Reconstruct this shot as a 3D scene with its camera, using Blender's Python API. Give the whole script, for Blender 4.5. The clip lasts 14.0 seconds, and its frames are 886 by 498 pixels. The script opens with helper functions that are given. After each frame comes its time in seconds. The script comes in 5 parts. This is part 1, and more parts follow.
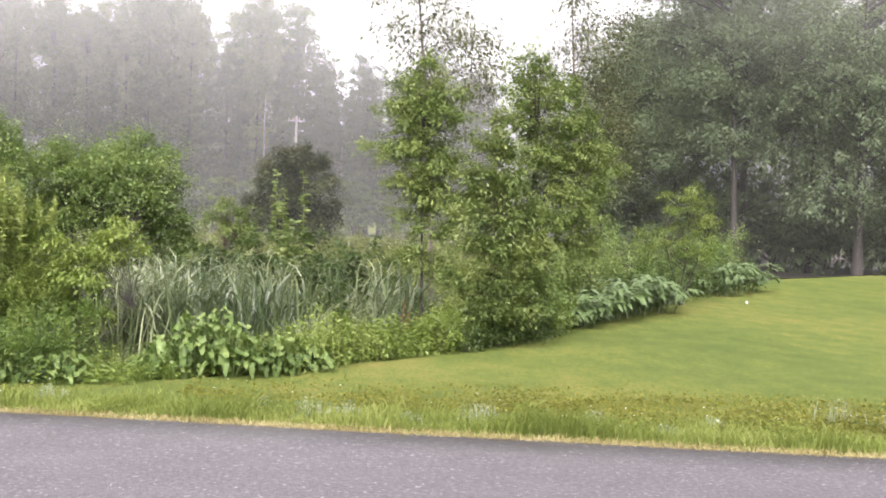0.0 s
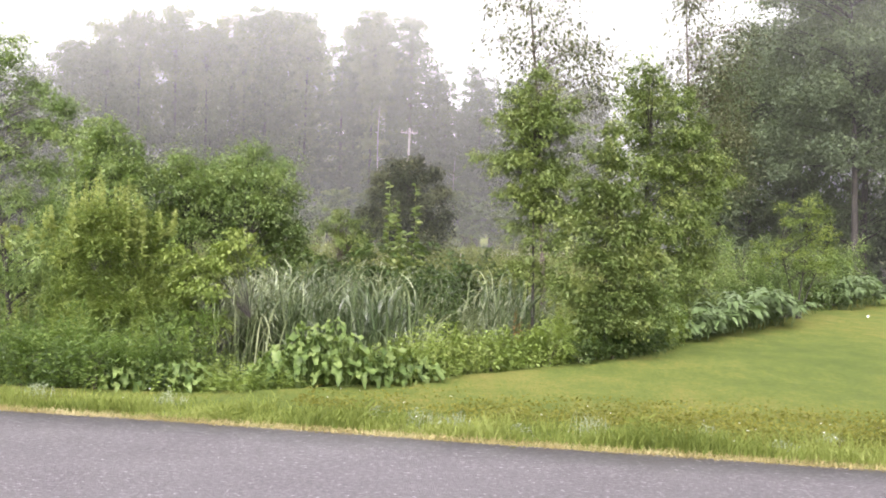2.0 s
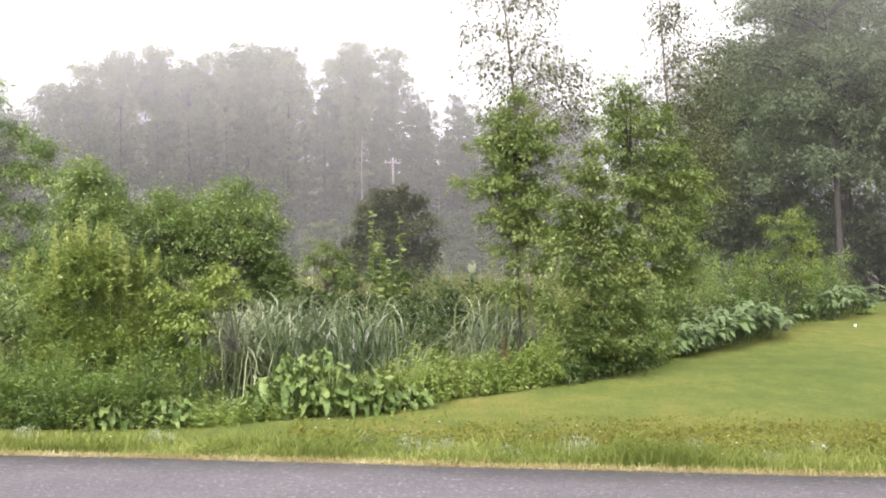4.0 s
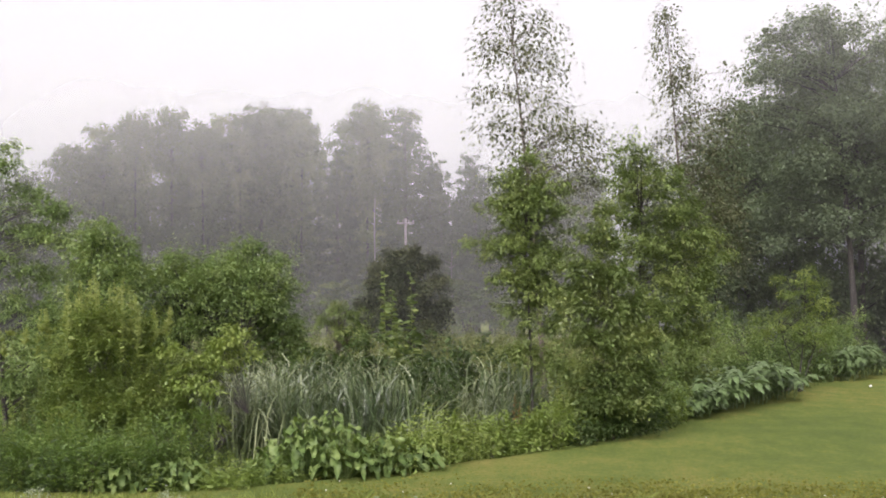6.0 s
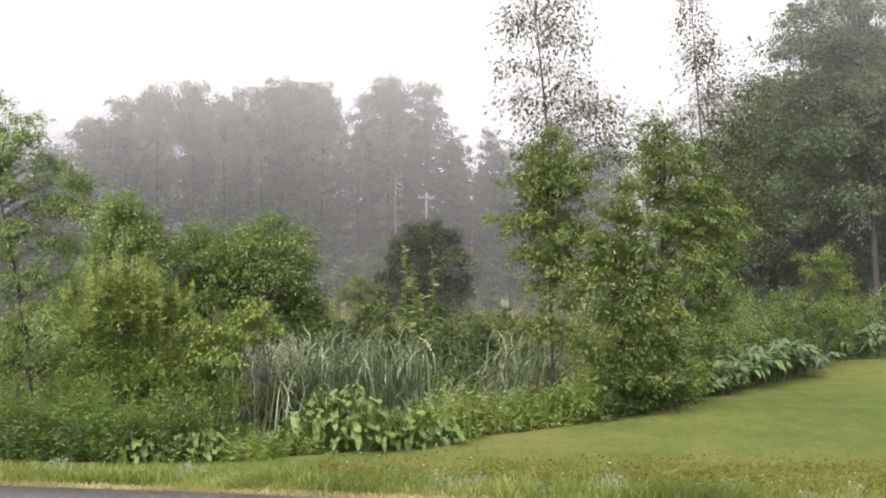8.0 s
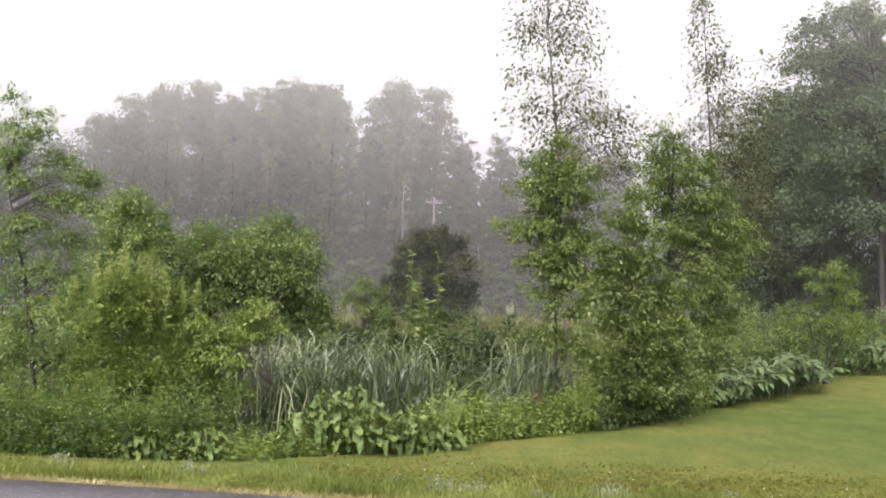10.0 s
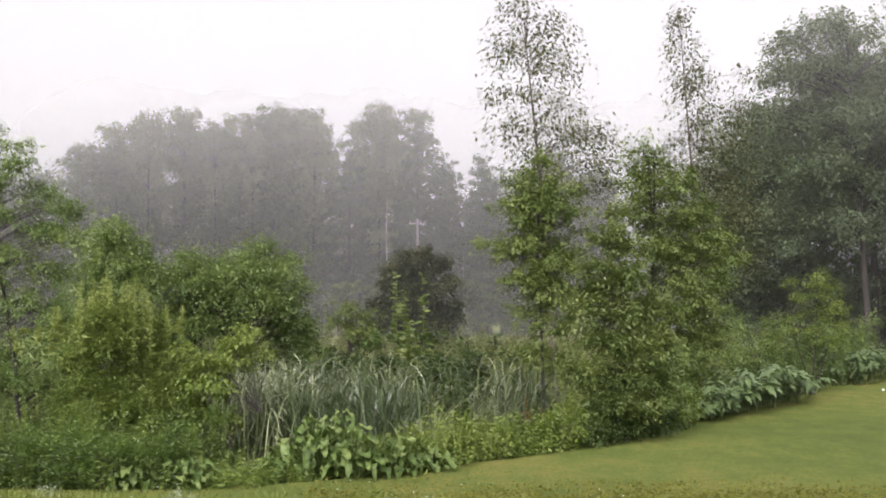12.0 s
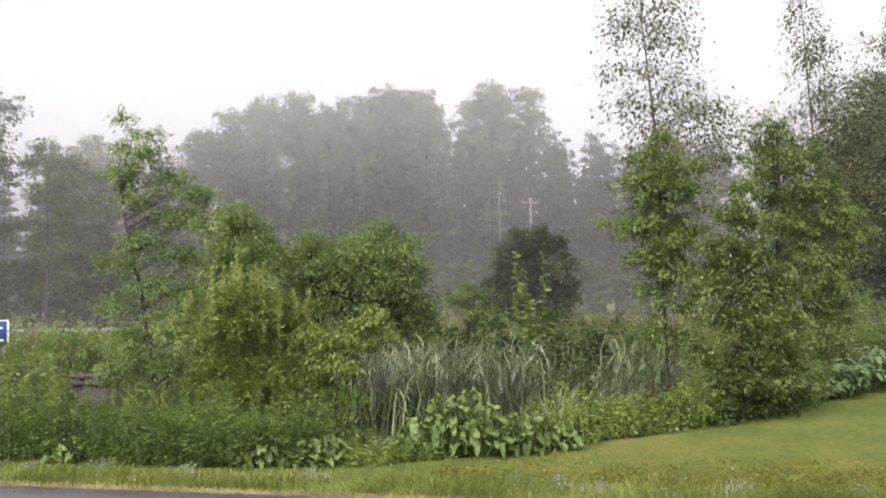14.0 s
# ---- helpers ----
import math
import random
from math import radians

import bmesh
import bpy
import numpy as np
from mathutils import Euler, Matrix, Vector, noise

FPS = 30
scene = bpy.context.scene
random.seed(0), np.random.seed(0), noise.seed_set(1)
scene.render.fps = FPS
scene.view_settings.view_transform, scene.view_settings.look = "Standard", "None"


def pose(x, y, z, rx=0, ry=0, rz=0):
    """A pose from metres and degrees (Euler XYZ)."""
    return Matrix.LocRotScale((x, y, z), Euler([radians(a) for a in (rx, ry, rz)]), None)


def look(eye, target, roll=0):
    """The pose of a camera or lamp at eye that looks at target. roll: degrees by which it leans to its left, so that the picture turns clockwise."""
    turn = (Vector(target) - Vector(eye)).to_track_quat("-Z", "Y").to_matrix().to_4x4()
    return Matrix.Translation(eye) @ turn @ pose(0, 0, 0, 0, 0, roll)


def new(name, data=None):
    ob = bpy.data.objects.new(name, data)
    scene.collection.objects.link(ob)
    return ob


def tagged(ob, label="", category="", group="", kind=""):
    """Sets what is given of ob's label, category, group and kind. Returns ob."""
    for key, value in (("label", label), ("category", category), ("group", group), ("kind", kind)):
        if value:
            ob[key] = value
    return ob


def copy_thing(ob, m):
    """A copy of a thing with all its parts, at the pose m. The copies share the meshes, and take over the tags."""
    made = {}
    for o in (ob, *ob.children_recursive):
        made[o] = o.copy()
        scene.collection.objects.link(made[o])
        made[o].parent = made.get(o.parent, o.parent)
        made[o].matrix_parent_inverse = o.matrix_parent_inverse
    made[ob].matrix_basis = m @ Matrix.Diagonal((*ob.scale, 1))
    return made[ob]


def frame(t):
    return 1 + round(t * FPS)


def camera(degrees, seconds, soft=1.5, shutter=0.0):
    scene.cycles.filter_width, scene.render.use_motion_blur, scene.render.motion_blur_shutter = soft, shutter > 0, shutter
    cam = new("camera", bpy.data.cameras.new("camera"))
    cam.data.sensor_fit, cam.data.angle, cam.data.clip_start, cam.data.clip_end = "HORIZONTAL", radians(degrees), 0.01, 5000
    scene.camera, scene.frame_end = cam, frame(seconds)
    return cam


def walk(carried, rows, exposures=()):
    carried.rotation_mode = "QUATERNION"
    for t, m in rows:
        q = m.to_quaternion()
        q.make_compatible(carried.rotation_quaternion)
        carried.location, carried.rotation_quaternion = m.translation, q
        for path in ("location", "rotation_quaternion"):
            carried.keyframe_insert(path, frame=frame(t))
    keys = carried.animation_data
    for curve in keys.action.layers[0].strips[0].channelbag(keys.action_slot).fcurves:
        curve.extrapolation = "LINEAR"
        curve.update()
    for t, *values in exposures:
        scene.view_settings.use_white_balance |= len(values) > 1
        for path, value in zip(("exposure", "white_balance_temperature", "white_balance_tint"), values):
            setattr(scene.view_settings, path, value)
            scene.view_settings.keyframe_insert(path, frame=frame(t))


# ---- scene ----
cam = camera(40.0, 14.0, soft=1.8)
PATH = [
    (0, (-0.050, 0.068, 1.612), (2.409, 19.912, 1.196), 1.76),
    (0.5, (-0.010, 0.078, 1.611), (1.493, 20.021, 1.473), 1.08),
    (1, (-0.036, 0.055, 1.610), (1.408, 20.002, 1.717), 2.07),
    (1.5, (-0.048, 0.048, 1.611), (0.796, 20.030, 1.434), 2.13),
    (2, (-0.040, 0.023, 1.621), (0.578, 20.011, 1.332), 1.76),
    (2.2, (-0.032, 0.024, 1.619), (0.499, 20.015, 1.311), 1.64),
    (4.3, (0.021, 0.005, 1.592), (0.858, 19.982, 2.056), -0.73),
    (4.5, (0.021, 0.014, 1.595), (0.927, 19.980, 2.328), -0.56),
    (5, (0.025, 0.001, 1.603), (0.908, 19.947, 2.778), -0.14),
    (5.5, (0.034, -0.008, 1.597), (0.770, 19.934, 2.932), -0.45),
    (6, (0.039, -0.001, 1.597), (0.641, 19.956, 2.764), -0.69),
    (6.5, (0.041, -0.004, 1.595), (0.469, 19.967, 2.575), -1.04),
    (7, (0.037, -0.009, 1.594), (0.328, 19.971, 2.431), -0.46),
    (7.5, (0.025, 0.019, 1.593), (0.284, 20.001, 2.412), -0.52),
    (8, (0.022, 0.006, 1.593), (0.287, 19.990, 2.347), -0.23),
    (10.5, (0.024, -0.010, 1.594), (0.165, 19.969, 2.510), 1.37),
    (11, (0.029, -0.009, 1.594), (0.216, 19.960, 2.698), 0.27),
    (11.5, (0.026, -0.011, 1.597), (0.304, 19.953, 2.762), -0.14),
    (12, (0.034, -0.002, 1.592), (0.442, 19.959, 2.775), -0.30),
    (12.5, (0.034, 0.002, 1.589), (0.581, 19.964, 2.688), -1.43),
    (13, (0.019, 0.003, 1.594), (0.369, 19.968, 2.720), -1.80),
    (13.5, (-0.022, -0.032, 1.601), (-0.686, 19.934, 2.561), -1.32),
    (14, (-0.103, -0.075, 1.604), (-1.527, 19.856, 2.464), -0.91),
]
EXPOSURES = [(0.0, 1.44, 6500, 20), (2.0, 1.44, 6500, 20), (4.3, 1.29, 6500, 20), (5.0, 0.99, 6500, 20), (5.5, 0.69, 6500, 20), (6.5, 0.66, 6500, 20), (7.2, 0.89, 6500, 20), (8.0, 0.92, 6500, 20), (10.5, 0.89, 6500, 20), (11.5, 0.74, 6500, 20), (12.5, 0.64, 6500, 20), (14.0, 0.79, 6500, 20)]
walk(cam, [(t, look(eye, aim, roll)) for t, eye, aim, roll in PATH], EXPOSURES)

# ---- light: bright overcast morning ----
world = bpy.data.worlds.new("overcast_sky")
scene.world = world
world.use_nodes = True
wn, wl = world.node_tree.nodes, world.node_tree.links
sky = wn.new("ShaderNodeTexSky")
sky.sky_type = "NISHITA"
sky.sun_disc = False
sky.sun_elevation = radians(37)
sky.sun_rotation = radians(200)
sky.dust_density = 5.0
haze = wn.new("ShaderNodeHueSaturation")
haze.inputs["Saturation"].default_value = 0.12
wl.new(sky.outputs["Color"], haze.inputs["Color"])
wl.new(haze.outputs["Color"], wn["Background"].inputs["Color"])
wn["Background"].inputs["Strength"].default_value = 0.15
sun_data = bpy.data.lights.new("sun", "SUN")
sun_data.energy, sun_data.angle, sun_data.color = 1.4, radians(70), (1.0, 0.97, 0.92)
sun = new("sun", sun_data)
sun.matrix_world = look((-20, -45, 45), (0, 12, 0))

# ---- materials ----
def nodes_of(name):
    m = bpy.data.materials.new(name)
    m.use_nodes = True
    return m, m.node_tree.nodes, m.node_tree.links


def ramp_of(n, stops):
    r = n.new("ShaderNodeValToRGB")
    e = r.color_ramp.elements
    while len(e) < len(stops):
        e.new(0.5)
    for k, (at, c) in zip(e, stops):
        k.position, k.color = at, (*c, 1)
    return r


def leaf_material(name, dark, mid, light, rough=0.45, through_light=0.35, gloss=0.4, patches=1.3, vary=0.0, clumps=1.7):
    """Leaf surface: each leaf has its own tint, light passes through it, the skin is slightly wet."""
    m, n, l = nodes_of(name)
    geo = n.new("ShaderNodeNewGeometry")
    tint = ramp_of(n, [(0.0, dark), (0.5, mid), (1.0, light)])
    coord = n.new("ShaderNodeTexCoord")
    patch = n.new("ShaderNodeTexNoise")
    patch.inputs["Scale"].default_value = patches
    patch.inputs["Detail"].default_value = 3
    mix = n.new("ShaderNodeMath")
    mix.operation = "MULTIPLY_ADD"
    mix.inputs[1].default_value = 0.5
    sub = n.new("ShaderNodeMath")
    sub.operation = "MULTIPLY_ADD"
    sub.inputs[1].default_value = clumps
    sub.inputs[2].default_value = 0.25 - 0.5 * clumps
    l.new(coord.outputs["Object"], patch.inputs["Vector"])
    l.new(patch.outputs["Fac"], sub.inputs[0])
    l.new(geo.outputs["Random Per Island"], mix.inputs[0])
    l.new(sub.outputs[0], mix.inputs[2])
    own = n.new("ShaderNodeObjectInfo")
    shift = n.new("ShaderNodeMath")
    shift.operation = "MULTIPLY_ADD"
    shift.inputs[1].default_value = vary
    lower = n.new("ShaderNodeMath")
    lower.operation = "SUBTRACT"
    lower.inputs[1].default_value = vary * 0.5
    l.new(own.outputs["Random"], shift.inputs[0])
    l.new(mix.outputs[0], lower.inputs[0])
    l.new(lower.outputs[0], shift.inputs[2])
    l.new(shift.outputs[0], tint.inputs["Fac"])
    skin = n["Principled BSDF"]
    skin.inputs["Roughness"].default_value = rough
    skin.inputs["Specular IOR Level"].default_value = gloss
    l.new(tint.outputs["Color"], skin.inputs["Base Color"])
    glow = n.new("ShaderNodeBsdfTranslucent")
    warm = n.new("ShaderNodeMix")
    warm.data_type, warm.blend_type = "RGBA", "MULTIPLY"
    warm.inputs["Factor"].default_value = 1.0
    warm.inputs["B"].default_value = (1.0, 1.0, 0.55, 1)
    l.new(tint.outputs["Color"], warm.inputs["A"])
    l.new(warm.outputs["Result"], glow.inputs["Color"])
    both = n.new("ShaderNodeMixShader")
    both.inputs[0].default_value = through_light
    l.new(skin.outputs[0], both.inputs[1])
    l.new(glow.outputs[0], both.inputs[2])
    l.new(both.outputs[0], n["Material Output"].inputs["Surface"])
    return m


def mottled_material(name, stops, scale, fine, rough=0.9, bump=0.3, stretch=(1, 1, 1), contrast=1.6):
    """Two scales of noise between the given colours, with relief."""
    m, n, l = nodes_of(name)
    coord = n.new("ShaderNodeTexCoord")
    place = n.new("ShaderNodeMapping")
    place.inputs["Scale"].default_value = stretch
    l.new(coord.outputs["Object"], place.inputs["Vector"])
    big, small = n.new("ShaderNodeTexNoise"), n.new("ShaderNodeTexNoise")
    for tex, s, d in ((big, scale, 4), (small, fine, 5)):
        tex.inputs["Scale"].default_value = s
        tex.inputs["Detail"].default_value = d
        l.new(place.outputs[0], tex.inputs["Vector"])
    add = n.new("ShaderNodeMath")
    add.operation = "ADD"
    half = n.new("ShaderNodeMath")
    half.operation = "MULTIPLY_ADD"
    half.inputs[1].default_value, half.inputs[2].default_value = contrast, 0.5 - contrast
    l.new(big.outputs["Fac"], add.inputs[0])
    l.new(small.outputs["Fac"], add.inputs[1])
    l.new(add.outputs[0], half.inputs[0])
    tint = ramp_of(n, stops)
    l.new(half.outputs[0], tint.inputs["Fac"])
    skin = n["Principled BSDF"]
    l.new(tint.outputs["Color"], skin.inputs["Base Color"])
    skin.inputs["Roughness"].default_value = rough
    rel = n.new("ShaderNodeBump")
    rel.inputs["Strength"].default_value = bump
    l.new(small.outputs["Fac"], rel.inputs["Height"])
    l.new(rel.outputs[0], skin.inputs["Normal"])
    return m


def turf_material():
    """Mown lawn: lush and yellowish patches, faint mowing lines, tufted relief."""
    m, n, l = nodes_of("lawn_turf")
    coord = n.new("ShaderNodeTexCoord")
    place = n.new("ShaderNodeMapping")
    place.inputs["Scale"].default_value = (0.8, 0.42, 1.0)
    l.new(coord.outputs["Object"], place.inputs["Vector"])
    parts = []
    for scale, detail, vec in ((0.24, 6, place), (3.2, 5, place), (26.0, 5, place)):
        tex = n.new("ShaderNodeTexNoise")
        tex.inputs["Scale"].default_value, tex.inputs["Detail"].default_value, tex.inputs["Roughness"].default_value = scale, detail, 0.62
        l.new(vec.outputs["Object" if vec is coord else 0], tex.inputs["Vector"])
        parts.append(tex)
    total = None
    for tex, weight in zip(parts, (2.1, 1.2, 1.5)):
        add = n.new("ShaderNodeMath")
        add.operation = "MULTIPLY_ADD"
        add.inputs[1].default_value = weight
        add.inputs[2].default_value = 0.47 - 0.5 * 4.8
        l.new(tex.outputs["Fac"], add.inputs[0])
        if total is not None:
            l.new(total.outputs[0], add.inputs[2])
        total = add
    tint = ramp_of(n, [(0.0, (0.072, 0.106, 0.021)), (0.35, (0.1, 0.135, 0.026)), (0.62, (0.142, 0.16, 0.034)), (0.85, (0.188, 0.178, 0.047)), (1.0, (0.225, 0.196, 0.066))])
    l.new(total.outputs[0], tint.inputs["Fac"])
    skin = n["Principled BSDF"]
    l.new(tint.outputs["Color"], skin.inputs["Base Color"])
    skin.inputs["Roughness"].default_value = 0.95
    skin.inputs["Specular IOR Level"].default_value = 0.2
    rel = n.new("ShaderNodeBump")
    rel.inputs["Strength"].default_value, rel.inputs["Distance"].default_value = 0.9, 0.03
    l.new(parts[2].outputs["Fac"], rel.inputs["Height"])
    l.new(rel.outputs[0], skin.inputs["Normal"])
    return m


GRASS_SOIL = turf_material()


def asphalt_material():
    """Damp asphalt: dark binder, pale stone chips of about a centimetre, a few near-white specks."""
    m, n, l = nodes_of("damp_asphalt")
    coord = n.new("ShaderNodeTexCoord")
    chips = n.new("ShaderNodeTexVoronoi")
    chips.inputs["Scale"].default_value = 75
    fine, wide = n.new("ShaderNodeTexNoise"), n.new("ShaderNodeTexNoise")
    fine.inputs["Scale"].default_value, fine.inputs["Detail"].default_value = 28, 6
    wide.inputs["Scale"].default_value, wide.inputs["Detail"].default_value = 0.9, 4
    for tex in (chips, fine, wide):
        l.new(coord.outputs["Object"], tex.inputs["Vector"])
    tone = ramp_of(n, [(0.0, (0.07, 0.064, 0.069)), (0.55, (0.118, 0.109, 0.117)), (0.85, (0.185, 0.173, 0.183)), (1.0, (0.5, 0.48, 0.49))])
    mean = n.new("ShaderNodeMath")
    mean.operation = "MULTIPLY_ADD"
    mean.inputs[1].default_value = 0.55
    split = n.new("ShaderNodeSeparateColor")
    l.new(chips.outputs["Color"], split.inputs[0])
    l.new(split.outputs[0], mean.inputs[0])
    tilt = n.new("ShaderNodeMath")
    tilt.operation = "MULTIPLY_ADD"
    tilt.inputs[1].default_value, tilt.inputs[2].default_value = 1.6, -0.6
    l.new(fine.outputs["Fac"], tilt.inputs[0])
    l.new(tilt.outputs[0], mean.inputs[2])
    l.new(mean.outputs[0], tone.inputs["Fac"])
    skin = n["Principled BSDF"]
    l.new(tone.outputs["Color"], skin.inputs["Base Color"])
    gloss = n.new("ShaderNodeMapRange")
    gloss.inputs["To Min"].default_value, gloss.inputs["To Max"].default_value = 0.35, 0.75
    l.new(wide.outputs["Fac"], gloss.inputs["Value"])
    l.new(gloss.outputs[0], skin.inputs["Roughness"])
    rel = n.new("ShaderNodeBump")
    rel.inputs["Strength"].default_value, rel.inputs["Distance"].default_value = 0.6, 0.01
    l.new(chips.outputs["Distance"], rel.inputs["Height"])
    l.new(rel.outputs[0], skin.inputs["Normal"])
    return m


ASPHALT = asphalt_material()
BARK = mottled_material("grey_bark", [(0.0, (0.03, 0.025, 0.02)), (0.5, (0.08, 0.065, 0.05)), (1.0, (0.16, 0.14, 0.115))], 2.0, 25.0, 0.9, 0.7, (1, 1, 0.25))
DARK_BARK = mottled_material("dark_wet_bark", [(0.0, (0.012, 0.01, 0.009)), (0.6, (0.035, 0.03, 0.026)), (1.0, (0.07, 0.06, 0.05))], 2.0, 25.0, 0.85, 0.7, (1, 1, 0.25))
PALE_WOOD = mottled_material("weathered_pale_wood", [(0.0, (0.10, 0.095, 0.09)), (0.6, (0.17, 0.16, 0.15)), (1.0, (0.24, 0.23, 0.22))], 1.0, 14.0, 0.85, 0.4, (4, 4, 0.4))
RUST = mottled_material("rusty_steel", [(0.0, (0.02, 0.017, 0.015)), (0.5, (0.045, 0.037, 0.032)), (1.0, (0.10, 0.09, 0.08))], 3.0, 30.0, 0.7, 0.4)
STRAW = leaf_material("dry_straw_grass", (0.22, 0.18, 0.08), (0.32, 0.27, 0.13), (0.46, 0.41, 0.24), 0.8, 0.2, 0.1)
BLADE = leaf_material("short_grass_blade", (0.105, 0.10, 0.02), (0.104, 0.13, 0.022), (0.14, 0.165, 0.034), 0.75, 0.3, 0.1, 0.5)
# Ground colour kept very dark to carry shade under the oaks and bog plants.
SHADE_LITTER = mottled_material("dark_shade_litter", [(0.0, (0.018, 0.014, 0.01)), (0.5, (0.04, 0.032, 0.02)), (1.0, (0.07, 0.06, 0.03))], 0.8, 12.0, 0.95, 0.6)
VERGE = leaf_material("tall_verge_grass", (0.115, 0.155, 0.034), (0.185, 0.232, 0.055), (0.28, 0.32, 0.1), 0.6, 0.4, 0.2, 0.8)
SILVER = leaf_material("silvery_weed_leaf", (0.17, 0.22, 0.13), (0.27, 0.31, 0.21), (0.46, 0.48, 0.40), 0.7, 0.2, 0.2)
CATTAIL = leaf_material("blue_green_reed_blade", (0.04, 0.066, 0.024), (0.105, 0.142, 0.06), (0.34, 0.38, 0.22), 0.3, 0.2, 0.7, 0.9, 0.0, 2.2)
MAPLE = leaf_material("fresh_green_leaf", (0.0786, 0.118, 0.0337), (0.144, 0.2, 0.0561), (0.253, 0.309, 0.101), 0.45, 0.4, 0.4, 1.9, 0.0, 1.9)
WILLOW = leaf_material("yellow_green_leaf", (0.0701, 0.107, 0.0303), (0.129, 0.182, 0.0537), (0.269, 0.315, 0.112), 0.45, 0.4, 0.4, 1.9, 0.0, 1.9)
ALDER = leaf_material("deep_green_alder_leaf", (0.091, 0.146, 0.0468), (0.166, 0.243, 0.0806), (0.305, 0.384, 0.15), 0.45, 0.45, 0.4, 1.7, 0.0, 1.9)
OLIVE = leaf_material("yellow_green_shrub_leaf", (0.07, 0.11, 0.026), (0.15, 0.212, 0.052), (0.29, 0.35, 0.11), 0.5, 0.45, 0.3, 1.5, 0.0, 1.9)
SHOOT = leaf_material("pale_shoot_leaf", (0.16, 0.215, 0.055), (0.25, 0.305, 0.085), (0.38, 0.42, 0.16))
BIRCH = leaf_material("grey_green_birch_leaf", (0.051, 0.0578, 0.0323), (0.0892, 0.102, 0.051), (0.153, 0.162, 0.0808), 0.6, 0.3, 0.3)
OAK = leaf_material("dark_green_oak_leaf", (0.0858, 0.117, 0.0689), (0.117, 0.156, 0.0884), (0.159, 0.202, 0.112), 0.85, 0.4, 0.08)
DARKBUSH = leaf_material("dark_olive_bush_leaf", (0.0308, 0.0385, 0.0209), (0.055, 0.0682, 0.033), (0.11, 0.123, 0.0616), 0.7, 0.3, 0.15, 0.9, 0.0, 2.4)
WOODS = leaf_material("woodland_leaf", (0.05, 0.072, 0.035), (0.10, 0.138, 0.06), (0.165, 0.20, 0.095), 0.9, 0.45, 0.05, 0.25, 0.55)
PINE = leaf_material("pine_needle_spray", (0.035, 0.05, 0.032), (0.06, 0.085, 0.05), (0.09, 0.12, 0.07), 0.9, 0.4, 0.05, 0.25, 0.5)
WEED = leaf_material("bright_weed_leaf", (0.09, 0.14, 0.026), (0.175, 0.245, 0.055), (0.295, 0.36, 0.11), 0.45, 0.4, 0.4, 1.2, 0.0, 2.2)
UNDER = leaf_material("undergrowth_leaf", (0.0351, 0.0627, 0.0184), (0.0669, 0.11, 0.0317), (0.138, 0.191, 0.0652), 0.45, 0.45, 0.4, 0.9, 0.0, 2.2)
BURDOCK = leaf_material("broad_pale_green_leaf", (0.0605, 0.105, 0.0264), (0.127, 0.193, 0.0528), (0.231, 0.303, 0.105), 0.5, 0.35, 0.35, 9.0, 0.7, 2.2)
FERN = leaf_material("glossy_drooping_leaf", (0.0684, 0.117, 0.0411), (0.117, 0.176, 0.0684), (0.215, 0.269, 0.137), 0.4, 0.2, 0.6)
MEADOW = leaf_material("meadow_grass", (0.0738, 0.0943, 0.0262), (0.115, 0.139, 0.041), (0.189, 0.201, 0.0738), 0.7, 0.3, 0.2)
REDWEED = leaf_material("rusty_red_dock", (0.13, 0.06, 0.02), (0.20, 0.10, 0.035), (0.27, 0.16, 0.06))


